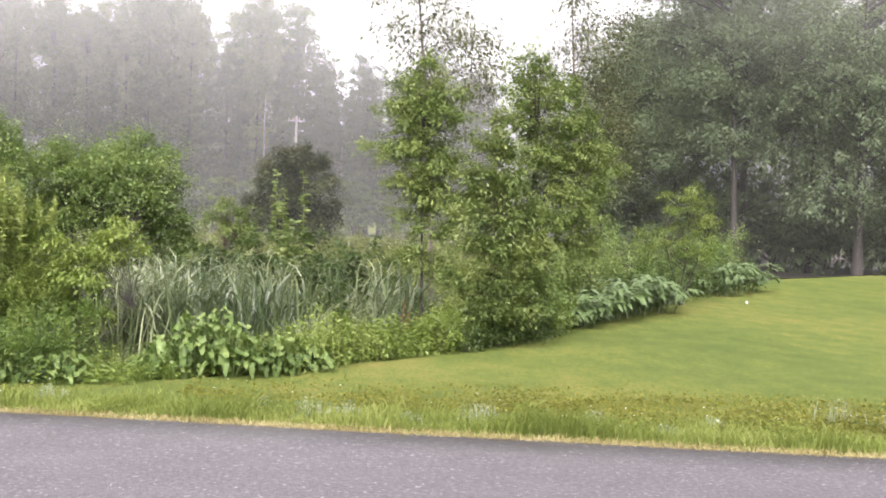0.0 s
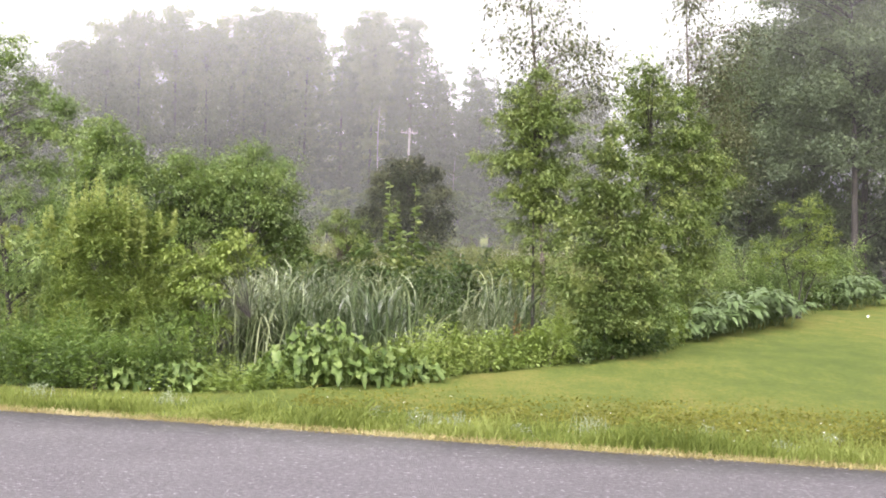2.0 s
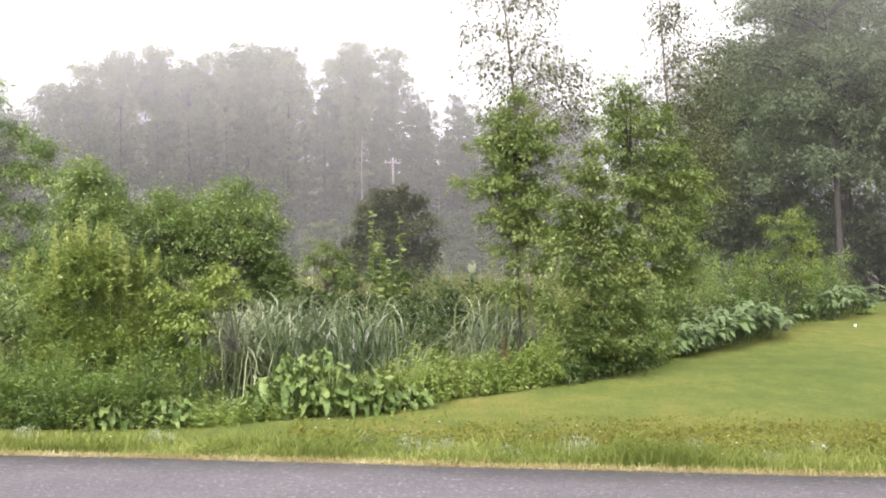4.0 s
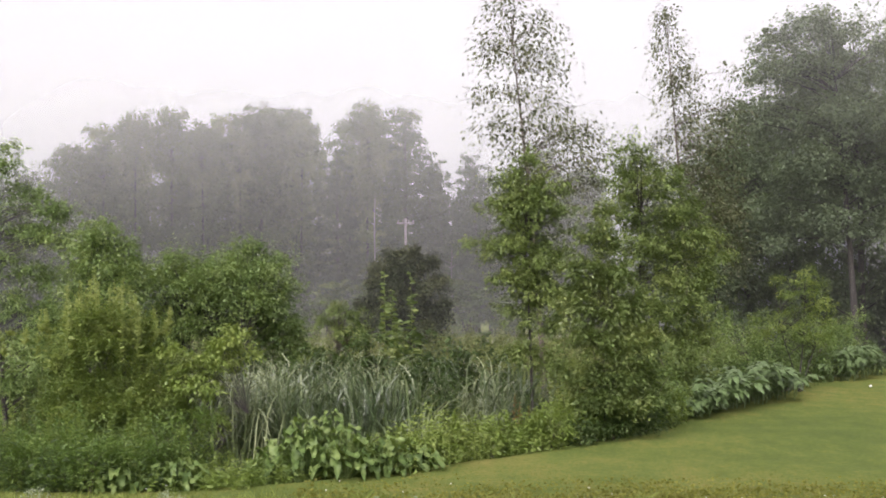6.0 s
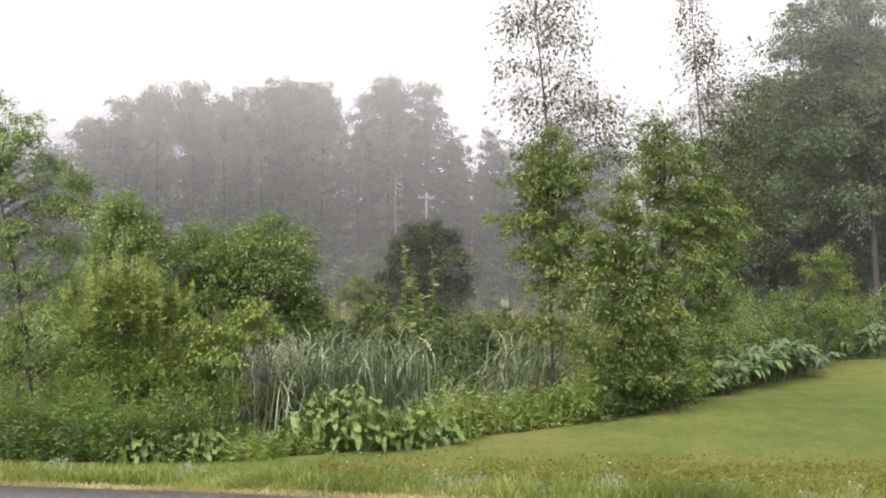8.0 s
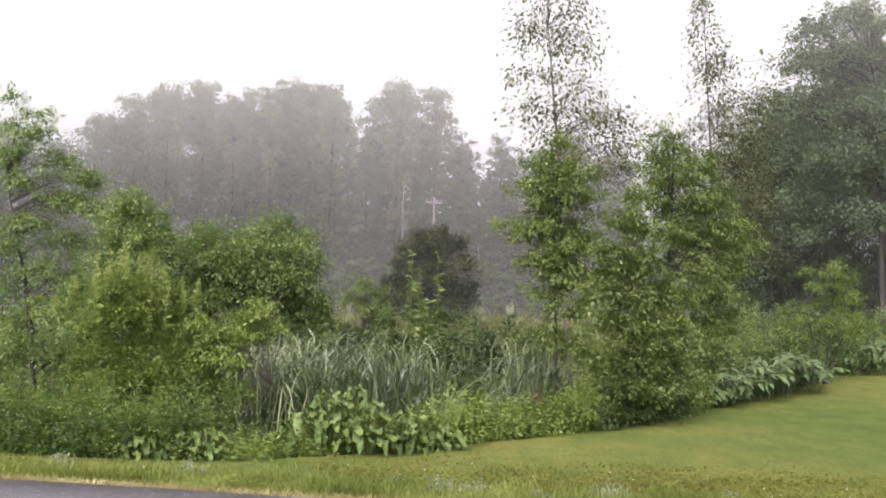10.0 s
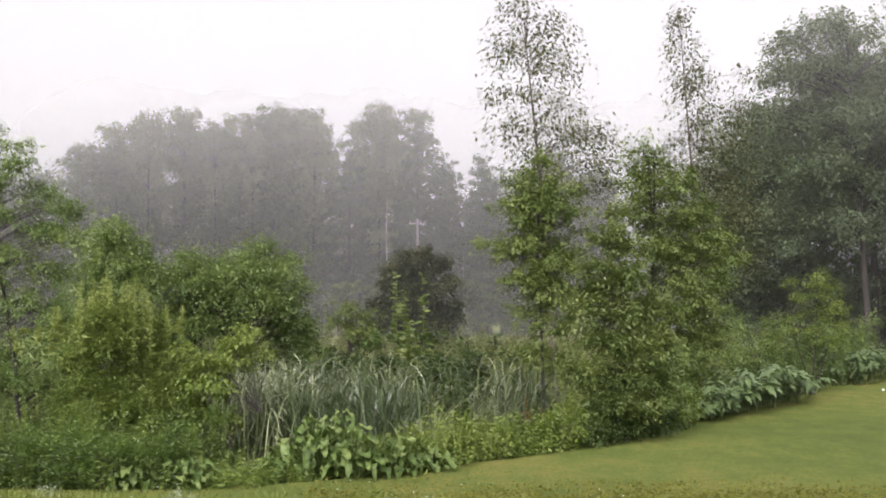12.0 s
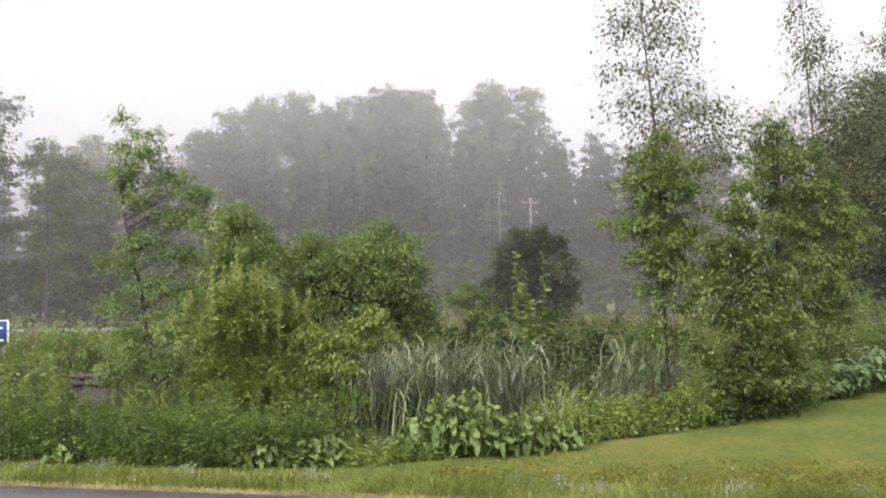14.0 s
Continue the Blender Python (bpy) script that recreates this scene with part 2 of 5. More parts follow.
def haze_sheet_material(name, density, low):
    """Haze put on a thin sheet: mostly clear, the rest white and lit by the sky."""
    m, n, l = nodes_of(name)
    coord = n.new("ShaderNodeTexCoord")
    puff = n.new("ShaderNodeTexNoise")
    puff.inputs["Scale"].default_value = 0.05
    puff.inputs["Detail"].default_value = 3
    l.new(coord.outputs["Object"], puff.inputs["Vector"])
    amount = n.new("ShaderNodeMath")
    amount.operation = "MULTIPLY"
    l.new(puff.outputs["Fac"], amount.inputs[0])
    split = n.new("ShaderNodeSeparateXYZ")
    # Denser with height, so the sheet pales the treetops and leaves their feet dark.
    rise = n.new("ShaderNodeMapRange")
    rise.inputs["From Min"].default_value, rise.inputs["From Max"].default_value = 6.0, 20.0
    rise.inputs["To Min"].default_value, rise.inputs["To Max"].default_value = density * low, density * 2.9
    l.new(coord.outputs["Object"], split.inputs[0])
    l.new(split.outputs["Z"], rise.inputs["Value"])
    # Fades out higher up, so the sheets don't dim the sky.
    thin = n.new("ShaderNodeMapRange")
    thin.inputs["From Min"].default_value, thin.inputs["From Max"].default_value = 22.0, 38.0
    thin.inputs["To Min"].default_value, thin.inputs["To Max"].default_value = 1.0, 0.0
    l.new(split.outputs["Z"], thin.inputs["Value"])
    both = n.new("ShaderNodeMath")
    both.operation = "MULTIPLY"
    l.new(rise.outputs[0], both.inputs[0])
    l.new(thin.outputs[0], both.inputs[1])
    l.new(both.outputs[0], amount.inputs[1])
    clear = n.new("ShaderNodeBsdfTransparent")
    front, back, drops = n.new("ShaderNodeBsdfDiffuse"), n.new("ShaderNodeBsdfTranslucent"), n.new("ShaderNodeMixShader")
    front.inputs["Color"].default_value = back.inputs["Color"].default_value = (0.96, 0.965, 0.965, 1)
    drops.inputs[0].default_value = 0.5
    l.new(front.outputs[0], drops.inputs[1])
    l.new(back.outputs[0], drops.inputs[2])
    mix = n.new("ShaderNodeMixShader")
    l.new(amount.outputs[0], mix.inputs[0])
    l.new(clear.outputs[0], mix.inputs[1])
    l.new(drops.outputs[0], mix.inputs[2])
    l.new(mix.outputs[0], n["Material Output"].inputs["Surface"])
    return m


# ---- building blocks ----
RNG = np.random.default_rng(7)


def raw_mesh(name, verts, faces, mat):
    """A mesh from arrays; faces is a list of (n, k) index arrays."""
    me = bpy.data.meshes.new(name)
    verts = np.asarray(verts, np.float32)
    me.vertices.add(len(verts))
    me.vertices.foreach_set("co", verts.ravel())
    loops = np.concatenate([np.asarray(f, np.int32).ravel() for f in faces])
    totals = np.concatenate([np.full(len(f), np.asarray(f).shape[1], np.int32) for f in faces])
    me.loops.add(len(loops))
    me.loops.foreach_set("vertex_index", loops)
    me.polygons.add(len(totals))
    me.polygons.foreach_set("loop_start", np.r_[0, np.cumsum(totals)[:-1]].astype(np.int32))
    me.polygons.foreach_set("loop_total", totals)
    me.materials.append(mat)
    me.update(calc_edges=True)
    me.validate()
    return me


class Sheaf:
    """Collects pieces of geometry into one mesh."""

    def __init__(self):
        self.v, self.tri, self.quad, self.n = [], [], [], 0

    def add(self, v, tri=None, quad=None):
        if tri is not None and len(tri):
            self.tri.append(np.asarray(tri) + self.n)
        if quad is not None and len(quad):
            self.quad.append(np.asarray(quad) + self.n)
        self.v.append(np.asarray(v, float).reshape(-1, 3))
        self.n += len(self.v[-1])

    def mesh(self, name, mat):
        faces = [np.concatenate(f) for f in (self.tri, self.quad) if f]
        return raw_mesh(name, np.concatenate(self.v), faces, mat)


def part(name, sheaf, mat, parent, label="", smooth=False):
    ob = new(name, sheaf.mesh(name, mat))
    if smooth:
        ob.data.polygons.foreach_set("use_smooth", np.ones(len(ob.data.polygons), bool))
    ob.parent = parent
    if label:
        tagged(ob, label)
    return ob


def unit(v):
    return v / np.maximum(np.linalg.norm(v, axis=-1, keepdims=True), 1e-9)


def add_leaves(s, base, way, length, width, fold=0.15, droop=0.2, coarse=False, face=None):
    """Folded pointed leaves, six corners each (four for far ones)."""
    n = len(base)
    way = unit(way)
    side = unit(np.cross(way, RNG.normal(size=(n, 3)) if face is None else face))
    up = np.cross(side, way)
    length, width = np.broadcast_to(length, n)[:, None], np.broadcast_to(width, n)[:, None]
    fall = np.array([0, 0, -1.0]) * droop * length
    mid = lambda k: base + way * length * k + fall * k * k
    if coarse:
        v = np.stack([mid(0.0), mid(0.5) + side * width * 0.5 + up * width * fold, mid(1.0), mid(0.5) - side * width * 0.5 + up * width * fold], 1)
        s.add(v, quad=np.arange(n)[:, None] * 4 + [0, 1, 2, 3])
        return
    v = np.stack([mid(0.0), mid(0.3) + side * width * 0.45 + up * width * fold, mid(0.68) + side * width * 0.36 + up * width * fold, mid(1.0),
                  mid(0.68) - side * width * 0.36 + up * width * fold, mid(0.3) - side * width * 0.45 + up * width * fold], 1)
    i = np.arange(n)[:, None] * 6
    s.add(v, quad=np.concatenate([i + [0, 1, 2, 3], i + [0, 3, 4, 5]]))


def add_blades(s, base, height, width, lean, bend, segments=3):
    """Grass-like ribbons: upright at the foot, bending over towards the tip."""
    n = len(base)
    a = RNG.uniform(0, 2 * np.pi, n)
    out = np.stack([np.cos(a), np.sin(a), np.zeros(n)], 1)
    b = a + RNG.uniform(0.6, 2.5, n)
    side = np.stack([np.cos(b), np.sin(b), np.zeros(n)], 1)
    height, width = np.broadcast_to(height, n)[:, None], np.broadcast_to(width, n)[:, None]
    lean, bend = np.broadcast_to(lean, n)[:, None], np.broadcast_to(bend, n)[:, None]
    rings = []
    for k in np.linspace(0, 1, segments + 1):
        p = base + out * height * (lean * k + bend * k ** 3) + np.array([0, 0, 1.0]) * height * (k - 0.55 * bend * k ** 4)
        w = width * (1 - k ** 2.2) * 0.5 + 0.0004
        rings += [p - side * w, p + side * w]
    v = np.stack(rings, 1)
    i = np.arange(n)[:, None] * (2 * segments + 2)
    s.add(v, quad=np.concatenate([i + [2 * k, 2 * k + 1, 2 * k + 3, 2 * k + 2] for k in range(segments)]))


def add_reeds(s, base, height, width, lean, curl, start, segments=8):
    """Long ribbons that stand upright and curl over from a point along their length."""
    n = len(base)
    a = RNG.uniform(0, 2 * np.pi, n)
    out = np.stack([np.cos(a), np.sin(a), np.zeros(n)], 1)
    b = a + RNG.uniform(0.15, 3.0, n)
    side = np.stack([np.cos(b), np.sin(b), np.zeros(n)], 1)
    p, rings = base.copy(), []
    for i in range(segments + 1):
        k = i / segments
        w = (width * (1 - k ** 6) * 0.5 + 0.001)[:, None]
        rings += [p - side * w, p + side * w]
        turn = (lean + curl * np.clip((k - start) / (1 - start), 0, 1) ** 0.9)[:, None]
        p = p + (out * np.sin(turn) + np.array([0, 0, 1.0]) * np.cos(turn)) * (height / segments)[:, None]
    v = np.stack(rings, 1)
    i = np.arange(n)[:, None] * (2 * segments + 2)
    s.add(v, quad=np.concatenate([i + [2 * k, 2 * k + 1, 2 * k + 3, 2 * k + 2] for k in range(segments)]))


def add_tube(s, pts, radii, sides=6):
    pts = np.asarray(pts, float)
    t = unit(np.gradient(pts, axis=0))
    x = unit(np.cross(t, np.array([0.31, 0.95, 0.05])))
    y = np.cross(t, x)
    a = np.arange(sides) * 2 * np.pi / sides
    r = np.asarray(radii, float)[:, None, None]
    v = pts[:, None] + r * (np.cos(a)[None, :, None] * x[:, None] + np.sin(a)[None, :, None] * y[:, None])
    k = np.arange(sides)
    q = []
    for i in range(len(pts) - 1):
        q.append(np.stack([i * sides + k, i * sides + (k + 1) % sides, (i + 1) * sides + (k + 1) % sides, (i + 1) * sides + k], 1))
    s.add(v, quad=np.concatenate(q))


def curve_pts(a, b, n, sag, rng=None):
    k = np.linspace(0, 1, n)[:, None]
    p = np.asarray(a) * (1 - k) + np.asarray(b) * k
    p[:, 2] += sag * 4 * (k * (1 - k))[:, 0]
    j = RNG.normal(size=(n, 3)) * 0.02 * np.linalg.norm(np.asarray(b) - np.asarray(a))
    j[0] = j[-1] = 0
    return p + j


def add_box(s, lo, hi):
    x0, y0, z0 = lo
    x1, y1, z1 = hi
    v = [(x0, y0, z0), (x1, y0, z0), (x1, y1, z0), (x0, y1, z0), (x0, y0, z1), (x1, y0, z1), (x1, y1, z1), (x0, y1, z1)]
    s.add(v, quad=[(0, 3, 2, 1), (4, 5, 6, 7), (0, 1, 5, 4), (1, 2, 6, 5), (2, 3, 7, 6), (3, 0, 4, 7)])


# ---- lie of the land ----
BORDER_X = np.array([-60, -20, -8, -5.6, -3.6, -1.6, 0.1, 2.0, 3.4, 5.2, 7.6, 9.9, 14.1, 19.0, 26, 60])
BORDER_Y = np.array([26, 16, 12.9, 12.2, 11.5, 11.7, 12.8, 14.9, 16.6, 19.7, 23.2, 26.7, 33.3, 37.3, 40, 46])


def border(x):
    return np.interp(x, BORDER_X, BORDER_Y)


def road_edge(x):
    return 9.46 - 0.268 * x + 0.004 * x * np.abs(x)


def ramp01(v, a, b):
    k = np.clip((v - a) / (b - a), 0, 1)
    return k * k * (3 - 2 * k)


def land(x, y):
    """Height of the ground: flat road and lawn, lawn rising gently away, boggy hollow, far bank."""
    x, y = np.asarray(x, float), np.asarray(y, float)
    lawn = 0.014 * np.maximum(y - 14, 0) * (1 - ramp01(y, 45, 90))
    past = y - border(x)
    bog = -0.75 * ramp01(past, 0.2, 3.0) * (1 - ramp01(y, 26, 44)) * (1 - ramp01(x, 4, 9))
    lawn = lawn * (1 - ramp01(past, 0.0, 3.0) * (1 - ramp01(x, 4, 9)))
    bank = 0.45 * ramp01(y, 40, 52) * (1 - ramp01(x, 4, 14))
    # Ground past the lawn's edge is sunk to hide it from the camera's view.
    hollow = -0.55 * ramp01(past, 0.3, 7.0) * ramp01(x, 11, 14) * (1 - ramp01(y, 60, 90))
    return lawn + bog + bank + hollow


def on_land(x, y, up=0.0):
    return np.stack([x, y, land(x, y) + up], -1)

# ---- setting ----
def spread(lo, hi, fine_lo, fine_hi, step, grow=1.25):
    a = list(np.arange(fine_lo, fine_hi, step))
    d = step
    while a[-1] < hi:
        d *= grow
        a.append(a[-1] + d)
    d = step
    while a[0] > lo:
        d *= grow
        a.insert(0, a[0] - d)
    return np.array(a)


def build_ground():
    gx, gy = spread(-900, 900, -13, 20, 0.3), spread(-300, 1500, 4, 46, 0.3)
    xx, yy = np.meshgrid(gx, gy)
    zz = land(xx, yy) + RNG.normal(size=xx.shape) * 0.006
    under = (yy < road_edge(xx) - 0.15)
    zz[under] = -0.05
    v = np.stack([xx, yy, zz], -1).reshape(-1, 3)
    w = len(gx)
    i = (np.arange(len(gy) - 1)[:, None] * w + np.arange(w - 1)[None]).ravel()
    s = Sheaf()
    s.add(v, quad=np.stack([i, i + 1, i + w + 1, i + w], 1))
    ob = part("ground", s, GRASS_SOIL, None, smooth=True)
    tagged(ob, "mown green lawn with yellowish worn patches and a boggy hollow", "ground", kind="structure")


def build_road():
    x = np.linspace(-60, 60, 241)
    ragged = np.array([noise.noise((float(a) * 3.1, 0.3, 0)) * 0.05 for a in x])
    far, near = road_edge(x) + ragged, road_edge(x) - 6.4
    s = Sheaf()
    n = len(x)
    rows = []
    for k in np.linspace(0, 1, 9):
        y = near * (1 - k) + far * k
        rows.append(np.stack([x, y, np.full(n, 0.012 + 0.03 * (1 - (2 * k - 1) ** 2))], 1))
    low = np.stack([x, far + 0.01, np.full(n, -0.06)], 1)
    v = np.concatenate(rows + [low])
    i = (np.arange(9)[:, None] * n + np.arange(n - 1)[None]).ravel()
    s.add(v, quad=np.stack([i, i + 1, i + n + 1, i + n], 1))
    tagged(part("road", s, ASPHALT, None), "damp dark grey asphalt lane with a ragged edge", "road", kind="structure")


build_ground()
build_road()


# One translucent sheet standing in for a depth of haze.
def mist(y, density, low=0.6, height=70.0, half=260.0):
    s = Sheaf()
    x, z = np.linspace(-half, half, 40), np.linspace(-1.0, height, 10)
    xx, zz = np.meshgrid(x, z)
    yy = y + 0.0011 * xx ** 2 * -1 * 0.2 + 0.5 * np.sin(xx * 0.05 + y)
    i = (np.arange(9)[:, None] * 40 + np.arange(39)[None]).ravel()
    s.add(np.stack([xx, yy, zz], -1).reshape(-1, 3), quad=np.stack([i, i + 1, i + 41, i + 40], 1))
    ob = part("haze_sheet", s, haze_sheet_material("sheet_haze", density, low), None, smooth=True)
    tagged(ob, "translucent white sheet standing in for the mist before the woods", "mist", kind="stuff")


# Haze laid on six sheets; the nearest also lifts the oaks' dark tones.
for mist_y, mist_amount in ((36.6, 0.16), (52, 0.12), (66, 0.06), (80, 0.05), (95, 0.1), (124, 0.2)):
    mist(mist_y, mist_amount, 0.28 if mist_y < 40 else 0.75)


# ---- trees ----
def crown_points(blobs, n):
    """Points near the skin of a crown made of lobes (x, y, z, rx, ry, rz), more on their upper side, and each point's way out of its lobe."""
    b = np.array(blobs, float)
    size = (b[:, 3] * b[:, 4] * b[:, 5]) ** (2 / 3)
    pick = RNG.choice(len(b), n, p=size / size.sum())
    d = unit(RNG.normal(size=(n, 3)))
    d[:, 2] = np.where(RNG.random(n) < 0.45, np.abs(d[:, 2]), d[:, 2])
    r = RNG.uniform(0.2, 1, n) ** 0.5
    return b[pick, :3] + d * b[pick, 3:] * r[:, None] * RNG.uniform(0.7, 1.3, (n, 1)), d


def tree(name, base, top, lobes, clusters, per, leaf, leaf_mat, bark, girth, label, spread_by=0.22, sink=0.1, stems=1, bend=0.15, droop=0.12, category="tree", narrow=0.5, group="", coarse=True, flat=0.5, rise=0.15):
    """A tree or shrub: trunk (or several stems), limbs to each leafy spray, and a crown of flat, drooping sprays of separate leaves."""
    root = new(name)
    root.location = base
    tagged(root, label, category, group)
    limbs, crown = Sheaf(), Sheaf()
    tips, out = crown_points(lobes, clusters)
    axes = []
    for k in range(stems):
        off = np.array([RNG.normal() * girth * 2, RNG.normal() * girth * 2, 0]) * (stems > 1)
        aim = np.array(top, float) + (np.array([RNG.normal(), RNG.normal(), -abs(RNG.normal()) * 0.5]) * 0.22 * top[2] if k else 0)
        h = np.linspace(0, 1, 9)[:, None]
        line = off * (1 - h) + aim * h + np.array([bend, bend * 0.4, 0]) * np.sin(h * 5 + k * 2) * 0.25 * h
        line[0, 2] = -sink
        wood = Sheaf()
        add_tube(wood, line, girth * (1 - 0.88 * h[:, 0]) * (1 if k == 0 else 0.7) * (1 + 0.5 * (h[:, 0] == 0)), 7)
        part("trunk" if stems == 1 else "stem", wood, bark, root, smooth=True)
        axes.append(line)
    axes = np.array(axes)
    for p in tips[: 80 + clusters // 8]:
        line = axes[RNG.integers(len(axes))]
        k = np.clip((p[2] - 0.3 * np.hypot(*(p[:2] - line[-1, :2]))) / max(top[2], 0.1), 0.04, 0.93) * 8
        i = int(k)
        a = line[i] * (1 - (k - i)) + line[min(i + 1, 8)] * (k - i)
        reach = np.linalg.norm(p - a)
        r = max(girth * 0.05, min(girth * 0.28, 0.008 * reach))
        add_tube(limbs, curve_pts(a, p, 5, 0.1 * reach), r * np.array([1, 0.8, 0.6, 0.4, 0.2]), 3)
    n = clusters * per
    mid = np.array([axes[0][4, 0], axes[0][4, 1], 0])
    away = unit((tips - mid) * [1, 1, 0] + 1e-4)
    twig = unit(out * [0.7, 0.7, 0.45] + away * 0.5 + np.array([0, 0, rise]) + RNG.normal(size=(clusters, 3)) * 0.3)
    side = unit(np.cross(twig, [0, 0, 1.0]) + RNG.normal(size=(clusters, 3)) * 0.25)
    plate = np.cross(side, twig)
    reach = spread_by * RNG.choice([1.3, 1.8, 2.6, 3.4], clusters, p=[0.3, 0.35, 0.25, 0.1])
    rep = lambda a: np.repeat(a, per, 0)
    k, q = RNG.uniform(0, 1, n), RNG.uniform(-1, 1, n)
    long = rep(reach)
    fan = q * long * 0.4 * (1.1 - 0.85 * k)
    spot = rep(tips) + rep(twig) * (long * (k - 0.45))[:, None] + rep(side) * fan[:, None] + rep(plate) * (RNG.normal(size=n) * 0.2 * flat * long)[:, None]
    spot[:, 2] -= droop * long * (k * k + np.abs(q) * 0.3)
    way = rep(twig) * 0.65 + rep(side) * (np.sign(q) * 0.75)[:, None] + RNG.normal(size=(n, 3)) * 0.38 + [0, 0, -0.2 - droop]
    face = rep(plate) * 0.8 + [0, 0, 0.5] + rep(out) * 0.45 + RNG.normal(size=(n, 3)) * 0.55
    size = leaf * RNG.uniform(0.6, 1.3, n)
    add_leaves(crown, spot, way, size, size * narrow, droop=0.25, coarse=coarse, face=face)
    tagged(part("branchwork", limbs, bark, root, smooth=True), "thin dark limbs inside the crown", kind="stuff")
    part("crown", crown, leaf_mat, root)
    return root


def hung(lobes, z0, x, y):
    """Lobes given over height z0, set over the ground at (x, y)."""
    lift = z0 - float(land(x, y))
    return [(a, b, c + lift, d, e, f) for a, b, c, d, e, f in lobes]


def round_lobes(rx, rz, zc, n, squash=0.55, seed=0):
    """An uneven crown outline out of overlapping lobes."""
    r = np.random.default_rng(seed)
    out = [(0, 0, zc, rx * 0.62, rx * 0.62, rz * 0.72)]
    for k in range(n):
        a, e = r.uniform(0, 2 * np.pi), r.uniform(-0.85, 0.95)
        c = np.sqrt(1 - e * e)
        q = r.uniform(0.28, 0.45)
        out.append((np.cos(a) * c * rx * 0.66, np.sin(a) * c * rx * 0.66, zc + e * rz * 0.68, rx * q, rx * q, rz * q * 0.9))
    return out


# far woods: a few kinds of tall tree, repeated
def woodland_kind(k, pine):
    h = 19.0
    if pine:
        lobes = []
        for z in np.linspace(4.5, 18.4, 13):
            w = 3.0 * (1 - (z / 20.0) ** 1.5) + 0.35
            for a in np.arange(4) * 1.57 + z * 1.3:
                lobes.append((np.cos(a) * w * 0.6, np.sin(a) * w * 0.6, z, w * 0.55, w * 0.55, 0.55))
        return tree("pine_tree", (0, 0, 0), (0.2, 0, h), lobes, 420, 30, 0.36, PINE, DARK_BARK, 0.22, "tall dark pine in the misty far woods", 0.4, narrow=0.35, group="far woods", coarse=True)
    r = np.random.default_rng(40 + k)
    lobes = [(0.2, 0, 18.0, 1.3, 1.3, 1.1), (-0.5, 0, 16.8, 1.9, 1.8, 1.3), (0.9, 0.3, 16.0, 1.7, 1.7, 1.2)]
    for z in np.linspace(4.5, 15.0, 11):
        w = r.uniform(1.0, 2.1) * (0.7 + 0.3 * z / 15)
        lobes.append((r.uniform(-1.7, 1.7), r.uniform(-1.6, 1.6), z, w, w, r.uniform(0.6, 1.2)))
    return tree("woodland_tree", (0, 0, 0), (0.3, 0, h * 0.84), lobes, 360, 28, 0.28, WOODS, DARK_BARK, 0.2, "tall leafy tree in the misty far woods", 0.55, flat=0.7, group="far woods", coarse=True, narrow=0.6)


KINDS = [woodland_kind(k, k in (3, 4)) for k in range(5)]
SKYLINE_X = np.array([-120, -60, -38, -34, -28, -25, -21, -18, -9, -3.5, 0.2, 1.6, 4.5, 7.5, 12, 30, 90])
SKYLINE_Z = np.array([15, 15, 14, 15, 16.5, 18.7, 19.7, 20, 19.6, 19.9, 19.6, 15.6, 16.4, 15.0, 15, 15, 15])
wood_x = -50.0
wood_n = 0
while wood_x < 15:
    for wood_row, wood_y in enumerate((102, 110, 118)):
        px = wood_x + RNG.normal() * 0.7 + wood_row * 1.1
        py = wood_y + RNG.normal() * 1.2
        want = np.interp(px * 105 / py, SKYLINE_X, SKYLINE_Z) * py / 105 * RNG.uniform(0.86, 0.99) * (0.8 if wood_row == 2 else 1.0)
        pine = (1.0 < px < 12) or px < -36 or RNG.random() < 0.1
        kind = KINDS[3 + wood_n % 2] if pine else KINDS[wood_n % 3]
        size = 1.045 * want / (21.5 if pine and px < 0 else 19.0)
        m = Matrix.LocRotScale((px, py, float(land(px, py)) - 0.05), Euler((0, 0, RNG.uniform(0, 6.28))), (size * RNG.uniform(0.85, 1.1),) * 2 + (size,))
        c = copy_thing(kind, m)
        c.matrix_basis = m
        wood_n += 1
    wood_x += RNG.uniform(2.3, 3.1) if wood_x < 0 else RNG.uniform(1.6, 2.2)
for wood_kind, wood_at in zip(KINDS, ((-45, 122), (-20, 123), (14, 122), (25, 120), (-62, 118))):
    wood_kind.location = (*wood_at, float(land(*wood_at)))
# brushwood at the foot of the far woods
brush = tree("brushwood", (-30, 99, 0.4), (0, 0, 7.5), [(0, 0, 5.0, 2.3, 2.0, 2.4), (0.8, 0, 2.2, 2.6, 2.2, 2.0), (-1.0, 0.3, 7.2, 1.5, 1.4, 1.6), (1.0, 0.3, 8.2, 1.1, 1.2, 1.2)], 110, 28, 0.45, WOODS, DARK_BARK, 0.12, "dark brushwood at the foot of the far woods", 0.5, group="far woods", coarse=True, narrow=0.6, stems=3)
brush.location.z = float(land(-30, 99))
for k in range(24):
    px, py = -50 + k * 2.9 + RNG.normal() * 0.6, 100 + RNG.normal() * 1.5
    size = RNG.uniform(0.35, 0.7)
    c = copy_thing(brush, Matrix.Identity(4))
    c.matrix_basis = Matrix.LocRotScale((px, py, float(land(px, py)) - 0.05), Euler((0, 0, k * 1.7)), (size, size, size * RNG.uniform(0.8, 1.2)))
